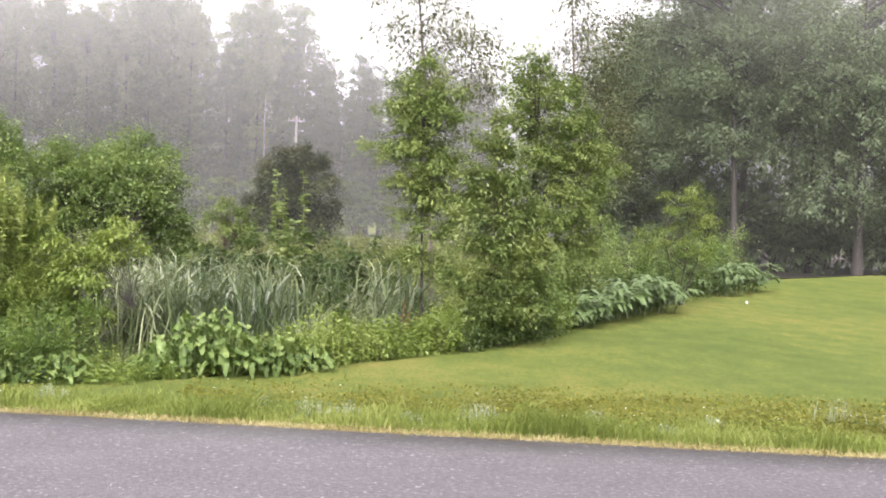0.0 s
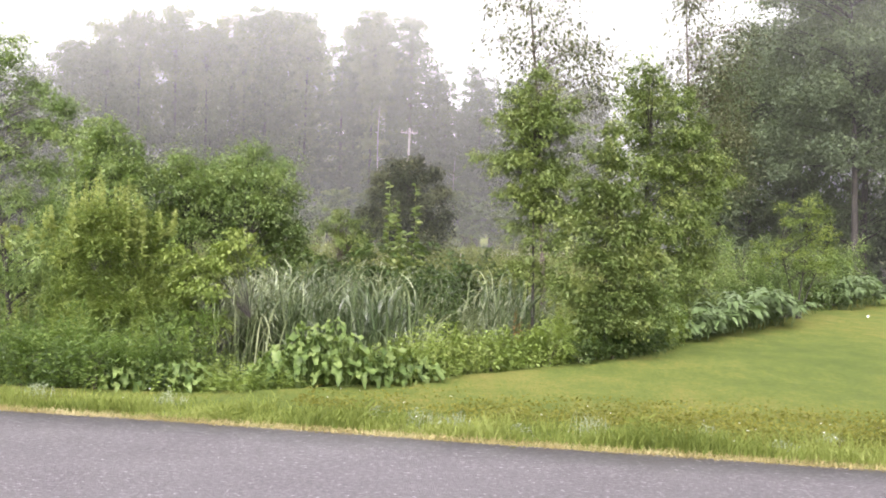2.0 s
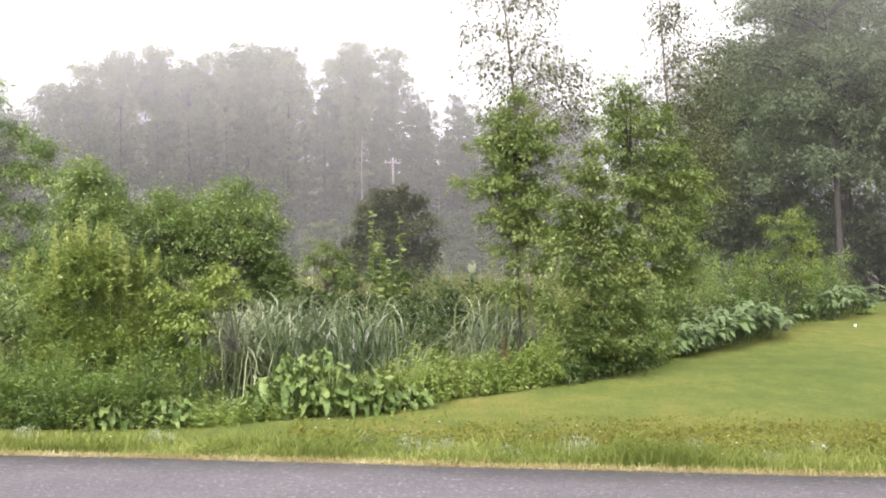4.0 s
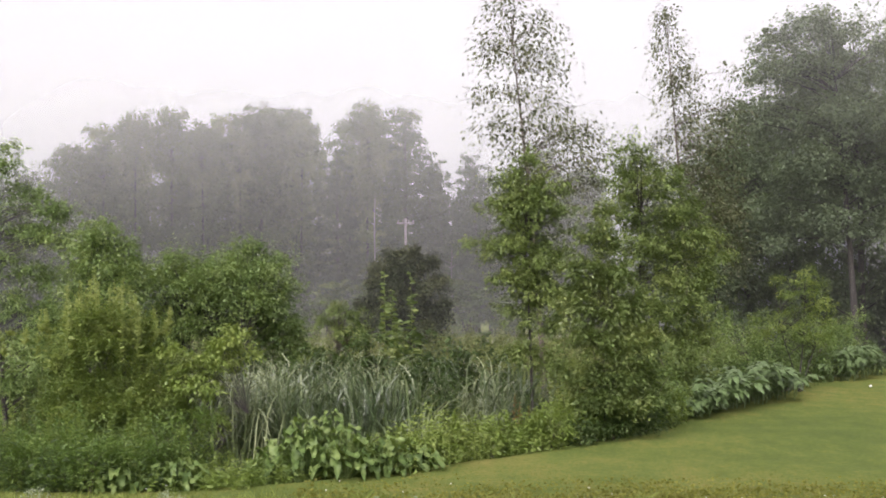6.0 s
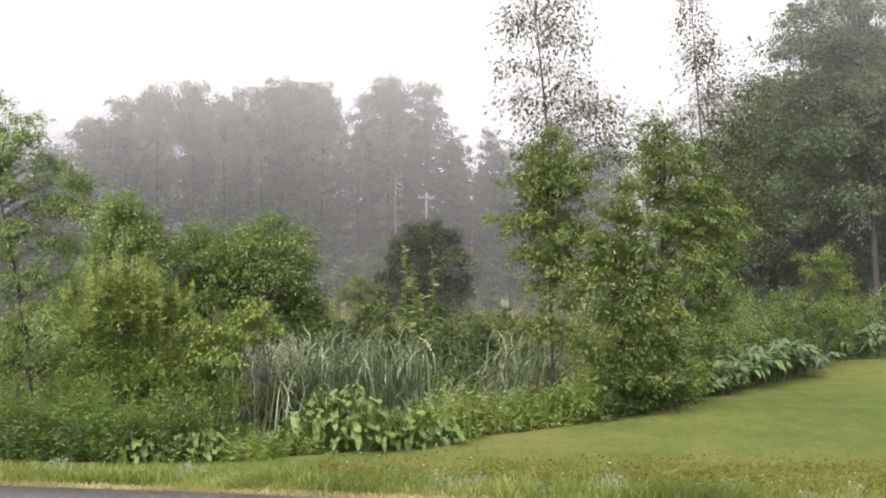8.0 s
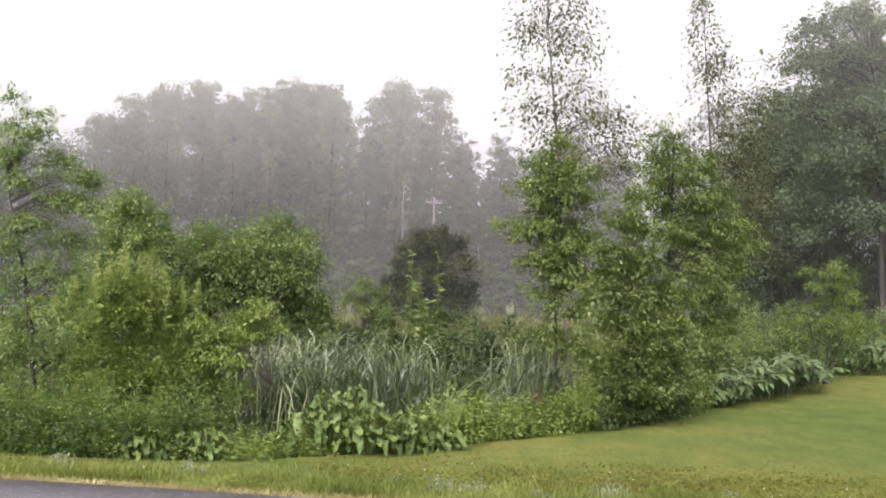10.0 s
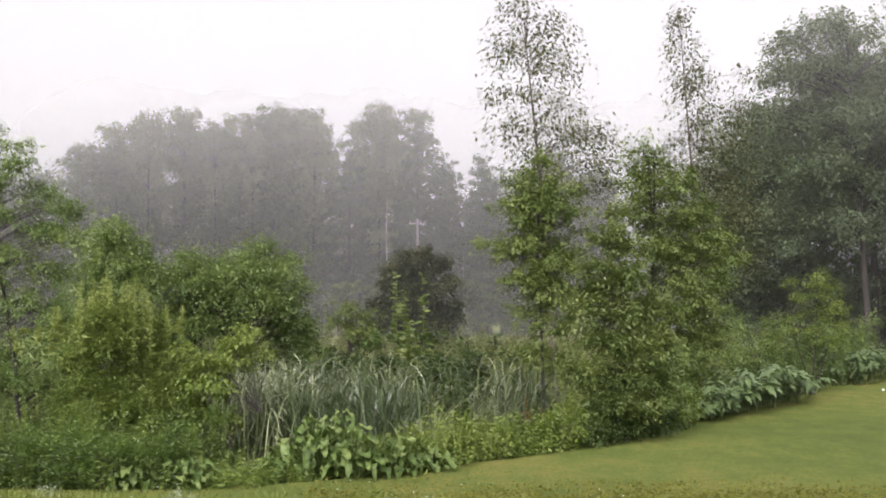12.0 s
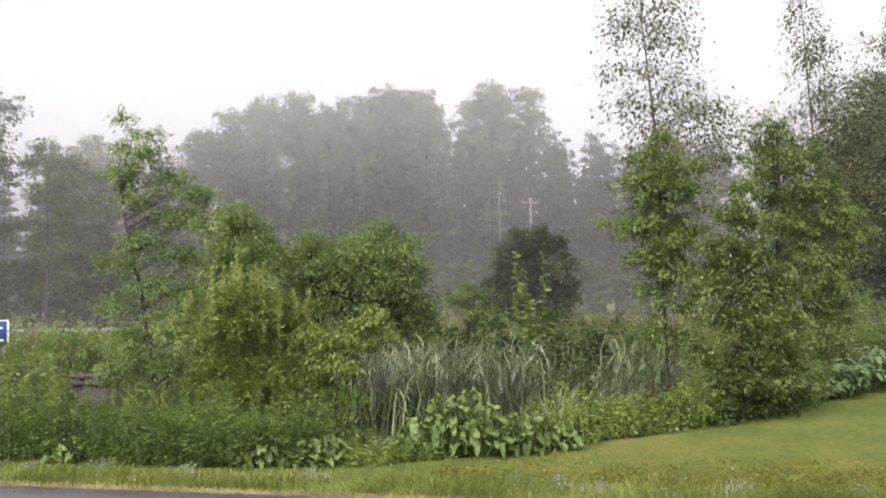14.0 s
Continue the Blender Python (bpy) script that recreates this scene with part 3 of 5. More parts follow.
for k in range(16):
    px, py = -43 + k * 1.35 + RNG.normal() * 0.4, 65.5 + RNG.normal() * 0.8
    size = RNG.uniform(0.35, 0.6)
    c = copy_thing(brush, Matrix.Identity(4))
    c.matrix_basis = Matrix.LocRotScale((px, py, float(land(px, py)) - 0.05), Euler((0, 0, k * 2.1)), (size * 1.2, size * 1.2, size))
for k in range(30):
    px, py = -34 + k * 1.75 + RNG.normal() * 0.5, 92 + RNG.normal() * 2.0
    size = RNG.uniform(0.28, 0.5)
    c = copy_thing(brush, Matrix.Identity(4))
    c.matrix_basis = Matrix.LocRotScale((px, py, float(land(px, py)) - 0.05), Euler((0, 0, k * 2.7)), (size * 1.4, size * 1.4, size))
# nearer trees at the far left
for px, py, size, kind in ((-28.0, 60, 0.68, 0), (-31.5, 62, 0.8, 1), (-25.4, 62, 0.53, 2), (-35, 60, 0.8, 3), (-25.5, 70, 0.50, 1), (-40, 63, 0.85, 0), (-28, 72, 0.55, 2), (-23.5, 75, 0.48, 0), (-30, 78, 0.6, 1)):
    c = copy_thing(KINDS[kind], Matrix.Identity(4))
    c.matrix_basis = Matrix.LocRotScale((px, py, float(land(px, py)) - 0.05), Euler((0, 0, px)), (size * 1.15, size * 1.15, size))


def bush(name, x, y, w, top, lobes, clusters, per, leaf, mat, label, **more):
    """A shrub that stands on the ground; w half-width, top height above the road."""
    z = float(land(x, y))
    h = top - z
    return tree(name, (x, y, z), (0, 0, h * 0.85), [(a * w, b * w, c * h, d * w, d * w, e * h) for a, b, c, d, e in lobes], clusters, per, leaf, mat,
                more.pop("bark", BARK), more.pop("girth", 0.035), label, category=more.pop("category", "shrub"), **more)


BUSH = [(0, 0, 0.5, 0.8, 0.45), (-0.45, 0.1, 0.62, 0.5, 0.36), (0.45, -0.1, 0.6, 0.5, 0.38), (0.1, 0.1, 0.3, 0.85, 0.28)]
# round dark bush on the far bank
tree("round_bush", (0.01, 45, float(land(0.01, 45))), (0, 0, 3.2),
     hung([(0.21, -0.21, 3.48, 0.33, 0.3, 0.21), (-0.48, 0.0, 3.27, 0.33, 0.3, 0.21), (0.77, 0.24, 3.06, 0.38, 0.34, 0.25), (-1.0, -0.24, 2.77, 0.37, 0.34, 0.25), (0.04, 0.0, 2.81, 0.71, 0.64, 0.38), (1.19, 0.24, 2.39, 0.38, 0.34, 0.29), (-0.79, -0.39, 2.19, 0.62, 0.56, 0.38), (0.25, 0.0, 1.98, 0.83, 0.75, 0.42), (-1.31, 0.29, 1.56, 0.46, 0.41, 0.29), (1.4, -0.21, 1.56, 0.33, 0.3, 0.29), (-0.48, 0.0, 1.25, 0.75, 0.67, 0.46), (0.77, 0.45, 1.14, 0.71, 0.64, 0.46), (-1.1, -0.34, 0.83, 0.54, 0.49, 0.29), (0.15, 0.0, 0.52, 0.96, 0.86, 0.37)], 0.63, 0.01, 45),
     714, 40, 0.118, DARKBUSH, DARK_BARK, 0.07, "round dark olive bush standing alone in the meadow", 0.232, stems=4, flat=1.2, narrow=0.6, rise=0.4, category="shrub")
tree("pale_bush", (-1.84, 34, float(land(-1.84, 34))), (0, 0, 1.2),
     hung([(-0.08, -0.16, 0.86, 0.38, 0.34, 0.22), (0.31, 0.0, 0.63, 0.41, 0.37, 0.22), (-0.31, 0.2, 0.39, 0.47, 0.42, 0.25), (0.31, -0.24, 0.16, 0.56, 0.51, 0.25)], 1.11, -1.84, 34),
     119, 40, 0.067, WILLOW, BARK, 0.03, "small light green bush in the meadow", 0.172, stems=3, category="shrub")
# alder thicket
tree("alder_shrub", (-4.27, 25, float(land(-4.27, 25))), (-0.1, 0, 2.3),
     hung([(-0.27, -0.23, 2.47, 0.4, 0.36, 0.19), (0.09, 0.0, 2.23, 0.47, 0.43, 0.24), (-0.63, 0.29, 2.12, 0.52, 0.47, 0.24), (-0.16, -0.4, 1.88, 0.71, 0.64, 0.28), (0.32, 0.0, 1.63, 0.59, 0.53, 0.31), (-0.52, 0.4, 1.41, 0.71, 0.64, 0.33), (0.07, -0.4, 1.05, 0.71, 0.64, 0.35)], 0.4, -4.27, 25),
     365, 40, 0.07, ALDER, DARK_BARK, 0.04, "dense deep green alder shrub in the thicket", 0.258, flat=1.2, stems=4, narrow=0.6, rise=0.6, category="shrub", group="alder thicket")
tree("alder_shrub", (-3.15, 25, float(land(-3.15, 25))), (-0.1, 0, 2.3),
     hung([(-0.02, -0.18, 2.71, 0.33, 0.3, 0.16), (-0.32, 0.0, 2.46, 0.4, 0.36, 0.21), (0.33, 0.24, 2.45, 0.42, 0.38, 0.21), (0.03, -0.37, 2.16, 0.66, 0.59, 0.26), (-0.45, 0.0, 1.88, 0.47, 0.42, 0.26), (0.56, 0.24, 1.86, 0.42, 0.38, 0.26), (0.14, -0.39, 1.57, 0.7, 0.63, 0.3), (0.49, 0.0, 1.16, 0.52, 0.46, 0.3), (-0.22, 0.37, 1.05, 0.66, 0.59, 0.33)], 0.38, -3.15, 25),
     399, 40, 0.07, ALDER, DARK_BARK, 0.04, "dense deep green alder shrub in the thicket", 0.258, flat=1.2, stems=4, narrow=0.6, rise=0.6, category="shrub", group="alder thicket")
tree("alder_shrub", (-5.41, 24, float(land(-5.41, 24))), (-0.1, 0, 2.3),
     hung([(-0.55, -0.19, 2.9, 0.35, 0.31, 0.16), (-0.78, 0.0, 2.62, 0.39, 0.35, 0.21), (-0.26, 0.22, 2.55, 0.39, 0.35, 0.2), (-0.5, -0.31, 2.21, 0.55, 0.5, 0.25), (0.02, 0.0, 2.15, 0.39, 0.35, 0.2), (-0.79, 0.28, 1.82, 0.51, 0.46, 0.27), (-0.21, -0.31, 1.7, 0.55, 0.5, 0.29), (-0.45, 0.0, 1.14, 0.64, 0.58, 0.34)], 0.46, -5.41, 24),
     365, 40, 0.07, ALDER, DARK_BARK, 0.04, "dense deep green alder shrub in the thicket", 0.258, flat=1.2, stems=4, narrow=0.6, rise=0.6, category="shrub", group="alder thicket")
for ax, ay, aw, at_top in ((-5.6, 27, 1.0, 2.6), (-6.8, 25.5, 1.0, 2.7), (-2.6, 25.4, 0.6, 1.9), (-7.6, 27, 0.9, 2.1)):
    bush("alder_shrub", ax, ay, aw, at_top, BUSH, 260, 38, 0.072, ALDER, "dense deep green alder shrub in the thicket", spread_by=0.22, flat=0.8, stems=4, narrow=0.62, group="alder thicket")
# young tree at the bog's edge
tree("young_alder", (-5.42, 17, float(land(-5.42, 17))), (-0.45, 0, 4.3),
     hung([(-0.43, -0.09, 4.18, 0.18, 0.16, 0.13), (-0.18, 0.0, 3.97, 0.25, 0.22, 0.11), (-0.52, 0.11, 3.8, 0.23, 0.21, 0.13), (-0.14, -0.16, 3.64, 0.33, 0.3, 0.15), (-0.48, 0.0, 3.4, 0.28, 0.25, 0.16), (0.1, 0.18, 3.31, 0.36, 0.33, 0.18), (0.55, -0.14, 3.09, 0.28, 0.25, 0.13), (-0.31, 0.0, 3.03, 0.3, 0.27, 0.15), (0.18, 0.19, 2.78, 0.4, 0.36, 0.18), (0.67, -0.14, 2.65, 0.3, 0.27, 0.16), (-0.23, 0.0, 2.42, 0.33, 0.3, 0.16), (0.26, 0.19, 2.21, 0.38, 0.34, 0.19), (-0.52, -0.16, 2.1, 0.33, 0.3, 0.15), (-0.07, 0.0, 1.77, 0.41, 0.37, 0.19), (0.5, 0.18, 1.64, 0.36, 0.32, 0.19), (-0.57, -0.16, 1.54, 0.33, 0.3, 0.16), (0.17, 0.0, 1.24, 0.43, 0.38, 0.21), (-0.41, 0.18, 1.05, 0.36, 0.33, 0.19), (0.58, -0.18, 1.04, 0.38, 0.34, 0.21), (0.0, 0.0, 0.68, 0.46, 0.41, 0.21), (0.66, 0.18, 0.63, 0.38, 0.34, 0.21), (-0.53, -0.16, 0.61, 0.33, 0.3, 0.18)], 0.09, -5.42, 17),
     952, 30, 0.045, ALDER, DARK_BARK, 0.05, "slim young alder with a crooked dark stem", 0.129, bend=0.5, flat=0.9, narrow=0.55)
tree("willow_shrub", (-3.66, 15.5, float(land(-3.66, 15.5))), (0, 0, 1.3),
     hung([(-0.1, -0.18, 1.64, 0.33, 0.29, 0.18), (-0.43, 0.0, 1.46, 0.3, 0.27, 0.19), (0.2, 0.17, 1.49, 0.3, 0.27, 0.19), (-0.1, -0.25, 1.24, 0.44, 0.4, 0.22), (-0.58, 0.0, 1.06, 0.25, 0.23, 0.22), (0.38, 0.15, 1.16, 0.27, 0.24, 0.22), (-0.33, -0.21, 0.77, 0.37, 0.33, 0.25), (0.19, 0.0, 0.8, 0.37, 0.33, 0.25), (-0.11, 0.29, 0.44, 0.52, 0.47, 0.22), (-0.63, -0.14, 0.52, 0.25, 0.23, 0.22), (0.52, 0.0, 0.65, 0.22, 0.2, 0.22), (-0.5, -0.35, 0.35, 0.35, 0.3, 0.3), (-0.1, -0.45, 0.4, 0.4, 0.3, 0.3), (0.3, -0.45, 0.45, 0.35, 0.3, 0.3), (-0.35, -0.2, 0.1, 0.4, 0.35, 0.25), (0.2, -0.25, 0.15, 0.45, 0.35, 0.25), (0.0, -0.1, -0.2, 0.6, 0.4, 0.2), (0.55, -0.1, 0.25, 0.3, 0.3, 0.22)], -0.01, -3.66, 15.5),
     1054, 40, 0.056, OLIVE, DARK_BARK, 0.015, "yellow-green shrub with pale upright shoots", 0.103, stems=6, narrow=0.38, droop=-0.3, rise=0.35, flat=1.2, category="shrub")
tree("yellow_sapling", (-2.7, 15.3, float(land(-2.7, 15.3))), (0.45, 0, 1.35),
     hung([(-0.13, -0.11, 1.22, 0.19, 0.17, 0.11), (0.16, 0.0, 1.07, 0.25, 0.22, 0.13), (0.45, 0.12, 1.28, 0.22, 0.2, 0.13), (0.63, -0.09, 1.42, 0.16, 0.14, 0.11), (0.45, 0.0, 1.03, 0.26, 0.23, 0.11), (-0.06, 0.14, 0.89, 0.25, 0.22, 0.13), (0.23, -0.16, 0.78, 0.29, 0.26, 0.14), (0.53, 0.0, 1.5, 0.1, 0.09, 0.1), (-0.14, 0.12, 0.64, 0.22, 0.2, 0.14), (0.81, -0.06, 1.2, 0.1, 0.09, 0.07), (0.0, 0, 0.4, 0.3, 0.25, 0.15), (0.3, 0, 0.3, 0.25, 0.25, 0.15)], 0.01, -2.7, 15.3),
     255, 34, 0.056, WEED, DARK_BARK, 0.012, "slender sapling with yellow-green leaves", 0.103, bend=0.4, stems=2)
for lx, ly, lw, lt in ((-7.9, 17.5, 0.75, 1.05), (-9.3, 20, 0.9, 1.25), (-8.0, 16, 0.6, 0.7), (-10.8, 21, 1.1, 1.2), (-7.0, 16.6, 0.5, 0.75), (-9.6, 17, 0.8, 0.9), (-10.4, 27, 0.9, 1.25), (-9.2, 29, 0.9, 1.35), (-11.6, 30, 1.0, 1.2), (-8.6, 26.5, 0.6, 1.1), (-12.5, 27, 1.0, 1.0), (-11.5, 18, 0.9, 1.1)):
    bush("ditch_shrub", lx, ly, lw, lt, BUSH, 90, 40, 0.085, ALDER, "low green shrub on the ditch bank", spread_by=0.17, stems=5, girth=0.02, flat=0.7, group="ditch shrubs")
# trees in the middle
tree("slim_maple", (1.88, 18, float(land(1.88, 18))), (-0.05, 0, 3.7),
     hung([(-0.0, -0.1, 3.65, 0.23, 0.22, 0.25), (-0.24, 0.0, 3.43, 0.3, 0.3, 0.2), (0.27, 0.16, 3.35, 0.35, 0.34, 0.22), (-0.41, -0.16, 3.04, 0.35, 0.34, 0.18), (0.05, 0.0, 3.01, 0.46, 0.44, 0.22), (0.47, 0.14, 2.93, 0.3, 0.3, 0.25), (-0.58, -0.19, 2.48, 0.41, 0.39, 0.13), (-0.2, 0.0, 2.42, 0.46, 0.44, 0.22), (0.3, 0.19, 2.38, 0.41, 0.39, 0.27), (-0.33, -0.16, 1.96, 0.35, 0.34, 0.17), (0.09, 0.0, 1.83, 0.46, 0.44, 0.23), (-0.25, 0.16, 1.46, 0.35, 0.34, 0.17), (0.21, -0.19, 1.25, 0.41, 0.39, 0.23), (-0.17, 0.0, 0.91, 0.28, 0.27, 0.16), (0.29, 0.16, 0.7, 0.35, 0.34, 0.23), (0.0, 0.1, 2.72, 0.44, 0.39, 0.33), (0.1, -0.1, 2.1, 0.44, 0.39, 0.33), (-0.1, 0.1, 3.2, 0.41, 0.39, 0.33), (0.3, 0, 1.6, 0.43, 0.39, 0.33)], 0.21, 1.88, 18),
     731, 36, 0.049, MAPLE, DARK_BARK, 0.035, "slim young maple with a straight dark stem", 0.129, flat=0.8, bend=0.08, narrow=0.6)
tree("leafy_willow", (2.56, 15.7, float(land(2.56, 15.7))), (0, 0, 2.4),
     hung([(-0.03, -0.07, 2.63, 0.12, 0.11, 0.18), (-0.14, 0.0, 2.34, 0.19, 0.17, 0.18), (0.1, 0.11, 2.23, 0.19, 0.17, 0.18), (-0.25, -0.12, 1.93, 0.22, 0.2, 0.18), (0.19, 0.0, 1.86, 0.25, 0.23, 0.21), (-0.05, 0.17, 1.71, 0.3, 0.27, 0.21), (-0.37, -0.14, 1.42, 0.25, 0.23, 0.19), (0.11, 0.0, 1.35, 0.3, 0.27, 0.2), (0.44, 0.13, 1.45, 0.24, 0.21, 0.18), (-0.19, -0.18, 0.98, 0.32, 0.29, 0.2), (0.25, 0.0, 0.91, 0.34, 0.31, 0.2), (0.58, 0.12, 1.02, 0.22, 0.2, 0.19), (-0.38, -0.15, 0.58, 0.26, 0.24, 0.19), (0.06, 0.0, 0.51, 0.37, 0.33, 0.19), (0.51, 0.15, 0.54, 0.27, 0.24, 0.19), (-0.12, -0.19, 0.22, 0.34, 0.3, 0.15), (0.35, 0.0, 0.22, 0.32, 0.29, 0.15)], 0.31, 2.56, 15.7),
     782, 34, 0.056, WILLOW, DARK_BARK, 0.011, "bushy young willow with glossy yellow-green leaves", 0.0989, flat=1.1, stems=3, narrow=0.5, rise=0.45)
tree("leaning_maple", (3.7, 20, float(land(3.7, 20))), (0.3, 0, 4.3),
     hung([(0.14, -0.06, 4.59, 0.13, 0.13, 0.31), (0.05, 0.0, 4.25, 0.3, 0.29, 0.27), (0.38, 0.15, 4.11, 0.33, 0.31, 0.27), (0.66, -0.18, 3.78, 0.39, 0.38, 0.25), (-0.05, 0.0, 3.83, 0.34, 0.34, 0.27), (0.28, 0.21, 3.64, 0.46, 0.44, 0.27), (0.84, -0.21, 3.36, 0.46, 0.44, 0.25), (-0.11, 0.0, 3.26, 0.41, 0.4, 0.3), (0.46, 0.24, 3.12, 0.54, 0.51, 0.3), (1.12, -0.21, 2.93, 0.46, 0.44, 0.2), (1.45, 0.0, 2.56, 0.44, 0.42, 0.17), (0.74, 0.27, 2.65, 0.57, 0.56, 0.27), (0.08, -0.23, 2.7, 0.51, 0.48, 0.31), (1.11, 0.0, 2.23, 0.51, 0.49, 0.22), (0.45, 0.26, 2.14, 0.57, 0.55, 0.29), (0.91, -0.26, 1.71, 0.57, 0.56, 0.27), (0.25, 0.0, 1.58, 0.57, 0.55, 0.31), (1.05, 0.21, 1.29, 0.46, 0.44, 0.27), (0.62, -0.26, 1.02, 0.57, 0.55, 0.31), (0.99, 0.0, 0.64, 0.46, 0.44, 0.29), (0.43, 0.24, 0.46, 0.52, 0.51, 0.34)], -0, 3.7, 20),
     1088, 36, 0.052, MAPLE, DARK_BARK, 0.04, "young maple with a leaning dark stem", 0.146, flat=0.8, bend=0.2, narrow=0.6)
for lx, ly, lw, lt in ((5.6, 22.6, 0.7, 1.25), (6.6, 23.6, 0.7, 1.3), (7.6, 25.4, 0.8, 1.4), (8.8, 26.6, 0.7, 1.3), (5.0, 24.6, 0.8, 1.3), (6.3, 26.4, 0.9, 1.5), (9.6, 28.6, 0.9, 1.6), (8.0, 28.6, 1.0, 1.7), (10.8, 30.6, 1.0, 1.8), (4.4, 21.4, 0.6, 1.1)):
    bush("leafy_shrub", lx, ly, lw, lt, BUSH, 110, 38, 0.06, ALDER, "soft green leafy shrub behind the arching plants", spread_by=0.17, stems=5, girth=0.02, flat=1.1, rise=0.5, group="leafy shrubs")
bush("border_shrub", 3.35, 17.5, 0.7, 0.95, BUSH, 170, 40, 0.05, ALDER, "low leafy shrub at the lawn's border", spread_by=0.13, stems=5, girth=0.02)
bush("border_shrub", 3.9, 19.6, 0.6, 1.2, BUSH, 170, 40, 0.052, ALDER, "low leafy shrub at the lawn's border", spread_by=0.13, stems=5, girth=0.02)
tree("sparse_birch", (3.22, 28, float(land(3.22, 28))), (-0.6, 0, 9.4),
     hung([(-0.8, -0.3, 8.94, 0.53, 0.48, 0.4), (-0.14, 0.0, 8.54, 0.66, 0.6, 0.43), (-1.07, 0.3, 8.13, 0.53, 0.48, 0.4), (-0.41, -0.39, 7.74, 0.69, 0.62, 0.37), (0.25, 0.0, 7.61, 0.45, 0.41, 0.35), (-1.21, 0.27, 7.0, 0.47, 0.43, 0.29), (-0.42, -0.34, 6.87, 0.61, 0.55, 0.32), (0.24, 0.0, 6.68, 0.53, 0.48, 0.29), (-0.95, 0.34, 6.21, 0.61, 0.55, 0.29), (-0.03, -0.41, 6.01, 0.74, 0.67, 0.32), (0.9, 0.0, 5.95, 0.64, 0.57, 0.27), (-0.56, 0.34, 5.55, 0.61, 0.55, 0.24), (0.5, -0.41, 5.42, 0.74, 0.67, 0.29), (1.29, 0.0, 5.36, 0.58, 0.52, 0.26), (0.89, 0.37, 4.83, 0.66, 0.59, 0.29)], -0.12, 3.22, 28),
     561, 11, 0.092, BIRCH, BARK, 0.07, "tall thin birch with sparse grey-green leaves", 0.292, bend=0.4, droop=0.3, flat=2.0)
tree("sparse_birch", (7.97, 34, float(land(7.97, 34))), (-0.4, 0, 10.0),
     hung([(-0.52, -0.2, 9.88, 0.36, 0.32, 0.42), (-0.44, 0.0, 9.14, 0.55, 0.5, 0.42), (-0.05, 0.36, 8.41, 0.65, 0.59, 0.42), (-0.3, -0.35, 7.68, 0.62, 0.55, 0.39), (0.26, 0.0, 7.12, 0.75, 0.67, 0.39), (-0.24, 0.36, 6.47, 0.65, 0.58, 0.39), (0.82, -0.45, 6.39, 0.81, 0.73, 0.42), (0.08, 0.0, 5.58, 0.74, 0.67, 0.45), (1.04, 0.42, 5.42, 0.75, 0.67, 0.48), (0.47, -0.51, 4.62, 0.91, 0.82, 0.48), (1.27, 0.0, 4.3, 0.58, 0.52, 0.45), (0.53, 0.51, 3.66, 0.9, 0.81, 0.48), (1.25, -0.36, 3.18, 0.65, 0.58, 0.38), (1.38, 0.0, 8.34, 0.42, 0.38, 0.33), (1.27, 0.29, 7.36, 0.52, 0.47, 0.36)], 0.13, 7.97, 34),
     561, 16, 0.095, BIRCH, BARK, 0.06, "tall thin birch with sparse grey-green leaves", 0.31, bend=0.3, droop=0.3, flat=2.0)


# Dark sheet over the turf; the canopy's shade is put into its colour.
def oak_shade_floor():
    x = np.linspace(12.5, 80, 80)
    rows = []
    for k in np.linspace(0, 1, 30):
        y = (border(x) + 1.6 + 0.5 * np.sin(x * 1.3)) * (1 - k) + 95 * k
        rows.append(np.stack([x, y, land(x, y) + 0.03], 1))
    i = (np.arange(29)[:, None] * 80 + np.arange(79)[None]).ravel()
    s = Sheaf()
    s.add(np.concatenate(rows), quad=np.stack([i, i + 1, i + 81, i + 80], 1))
    tagged(part("oak_shade_floor", s, SHADE_LITTER, None, smooth=True), "dark litter sheet standing in for the shade under the oaks", "ground", kind="structure")


# Dark sheet over the bright turf, coloured as the shade in the plants' gaps.
def bog_shade_floor():
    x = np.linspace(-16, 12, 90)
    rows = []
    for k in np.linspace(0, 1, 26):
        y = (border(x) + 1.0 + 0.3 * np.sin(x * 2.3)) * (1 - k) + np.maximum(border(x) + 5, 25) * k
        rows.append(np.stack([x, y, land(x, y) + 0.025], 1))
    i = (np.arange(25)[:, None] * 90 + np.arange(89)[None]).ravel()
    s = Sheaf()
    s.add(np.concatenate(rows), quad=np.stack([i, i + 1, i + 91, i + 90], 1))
    tagged(part("bog_shade_floor", s, SHADE_LITTER, None, smooth=True), "dark sheet standing in for the shade between the bog plants", "ground", kind="structure")


oak_shade_floor()
bog_shade_floor()
# oak wood behind the lawn
def oak(x, y, h, w, k):
    near = y < 53
    z = float(land(x, y))
    lobes = round_lobes(w, h * 0.42, h * 0.58, 20, seed=20 + k) + [(-w * 0.4, -w * 0.3, h * 0.2, w * 0.42, w * 0.4, h * 0.06), (w * 0.1, -w * 0.4, h * 0.16, w * 0.4, w * 0.3, h * 0.05), (w * 0.5, -w * 0.4, h * 0.2, w * 0.42, w * 0.4, h * 0.06)]
    tree("oak_tree", (x, y, z), (0, 0, h * 0.88), lobes, 1000 if near else 330, 34 if near else 34, 0.13 if near else 0.26, OAK, DARK_BARK, 0.16, "tall dark green oak at the edge of the wood", 0.5, flat=0.8, group="oak wood", narrow=0.62)


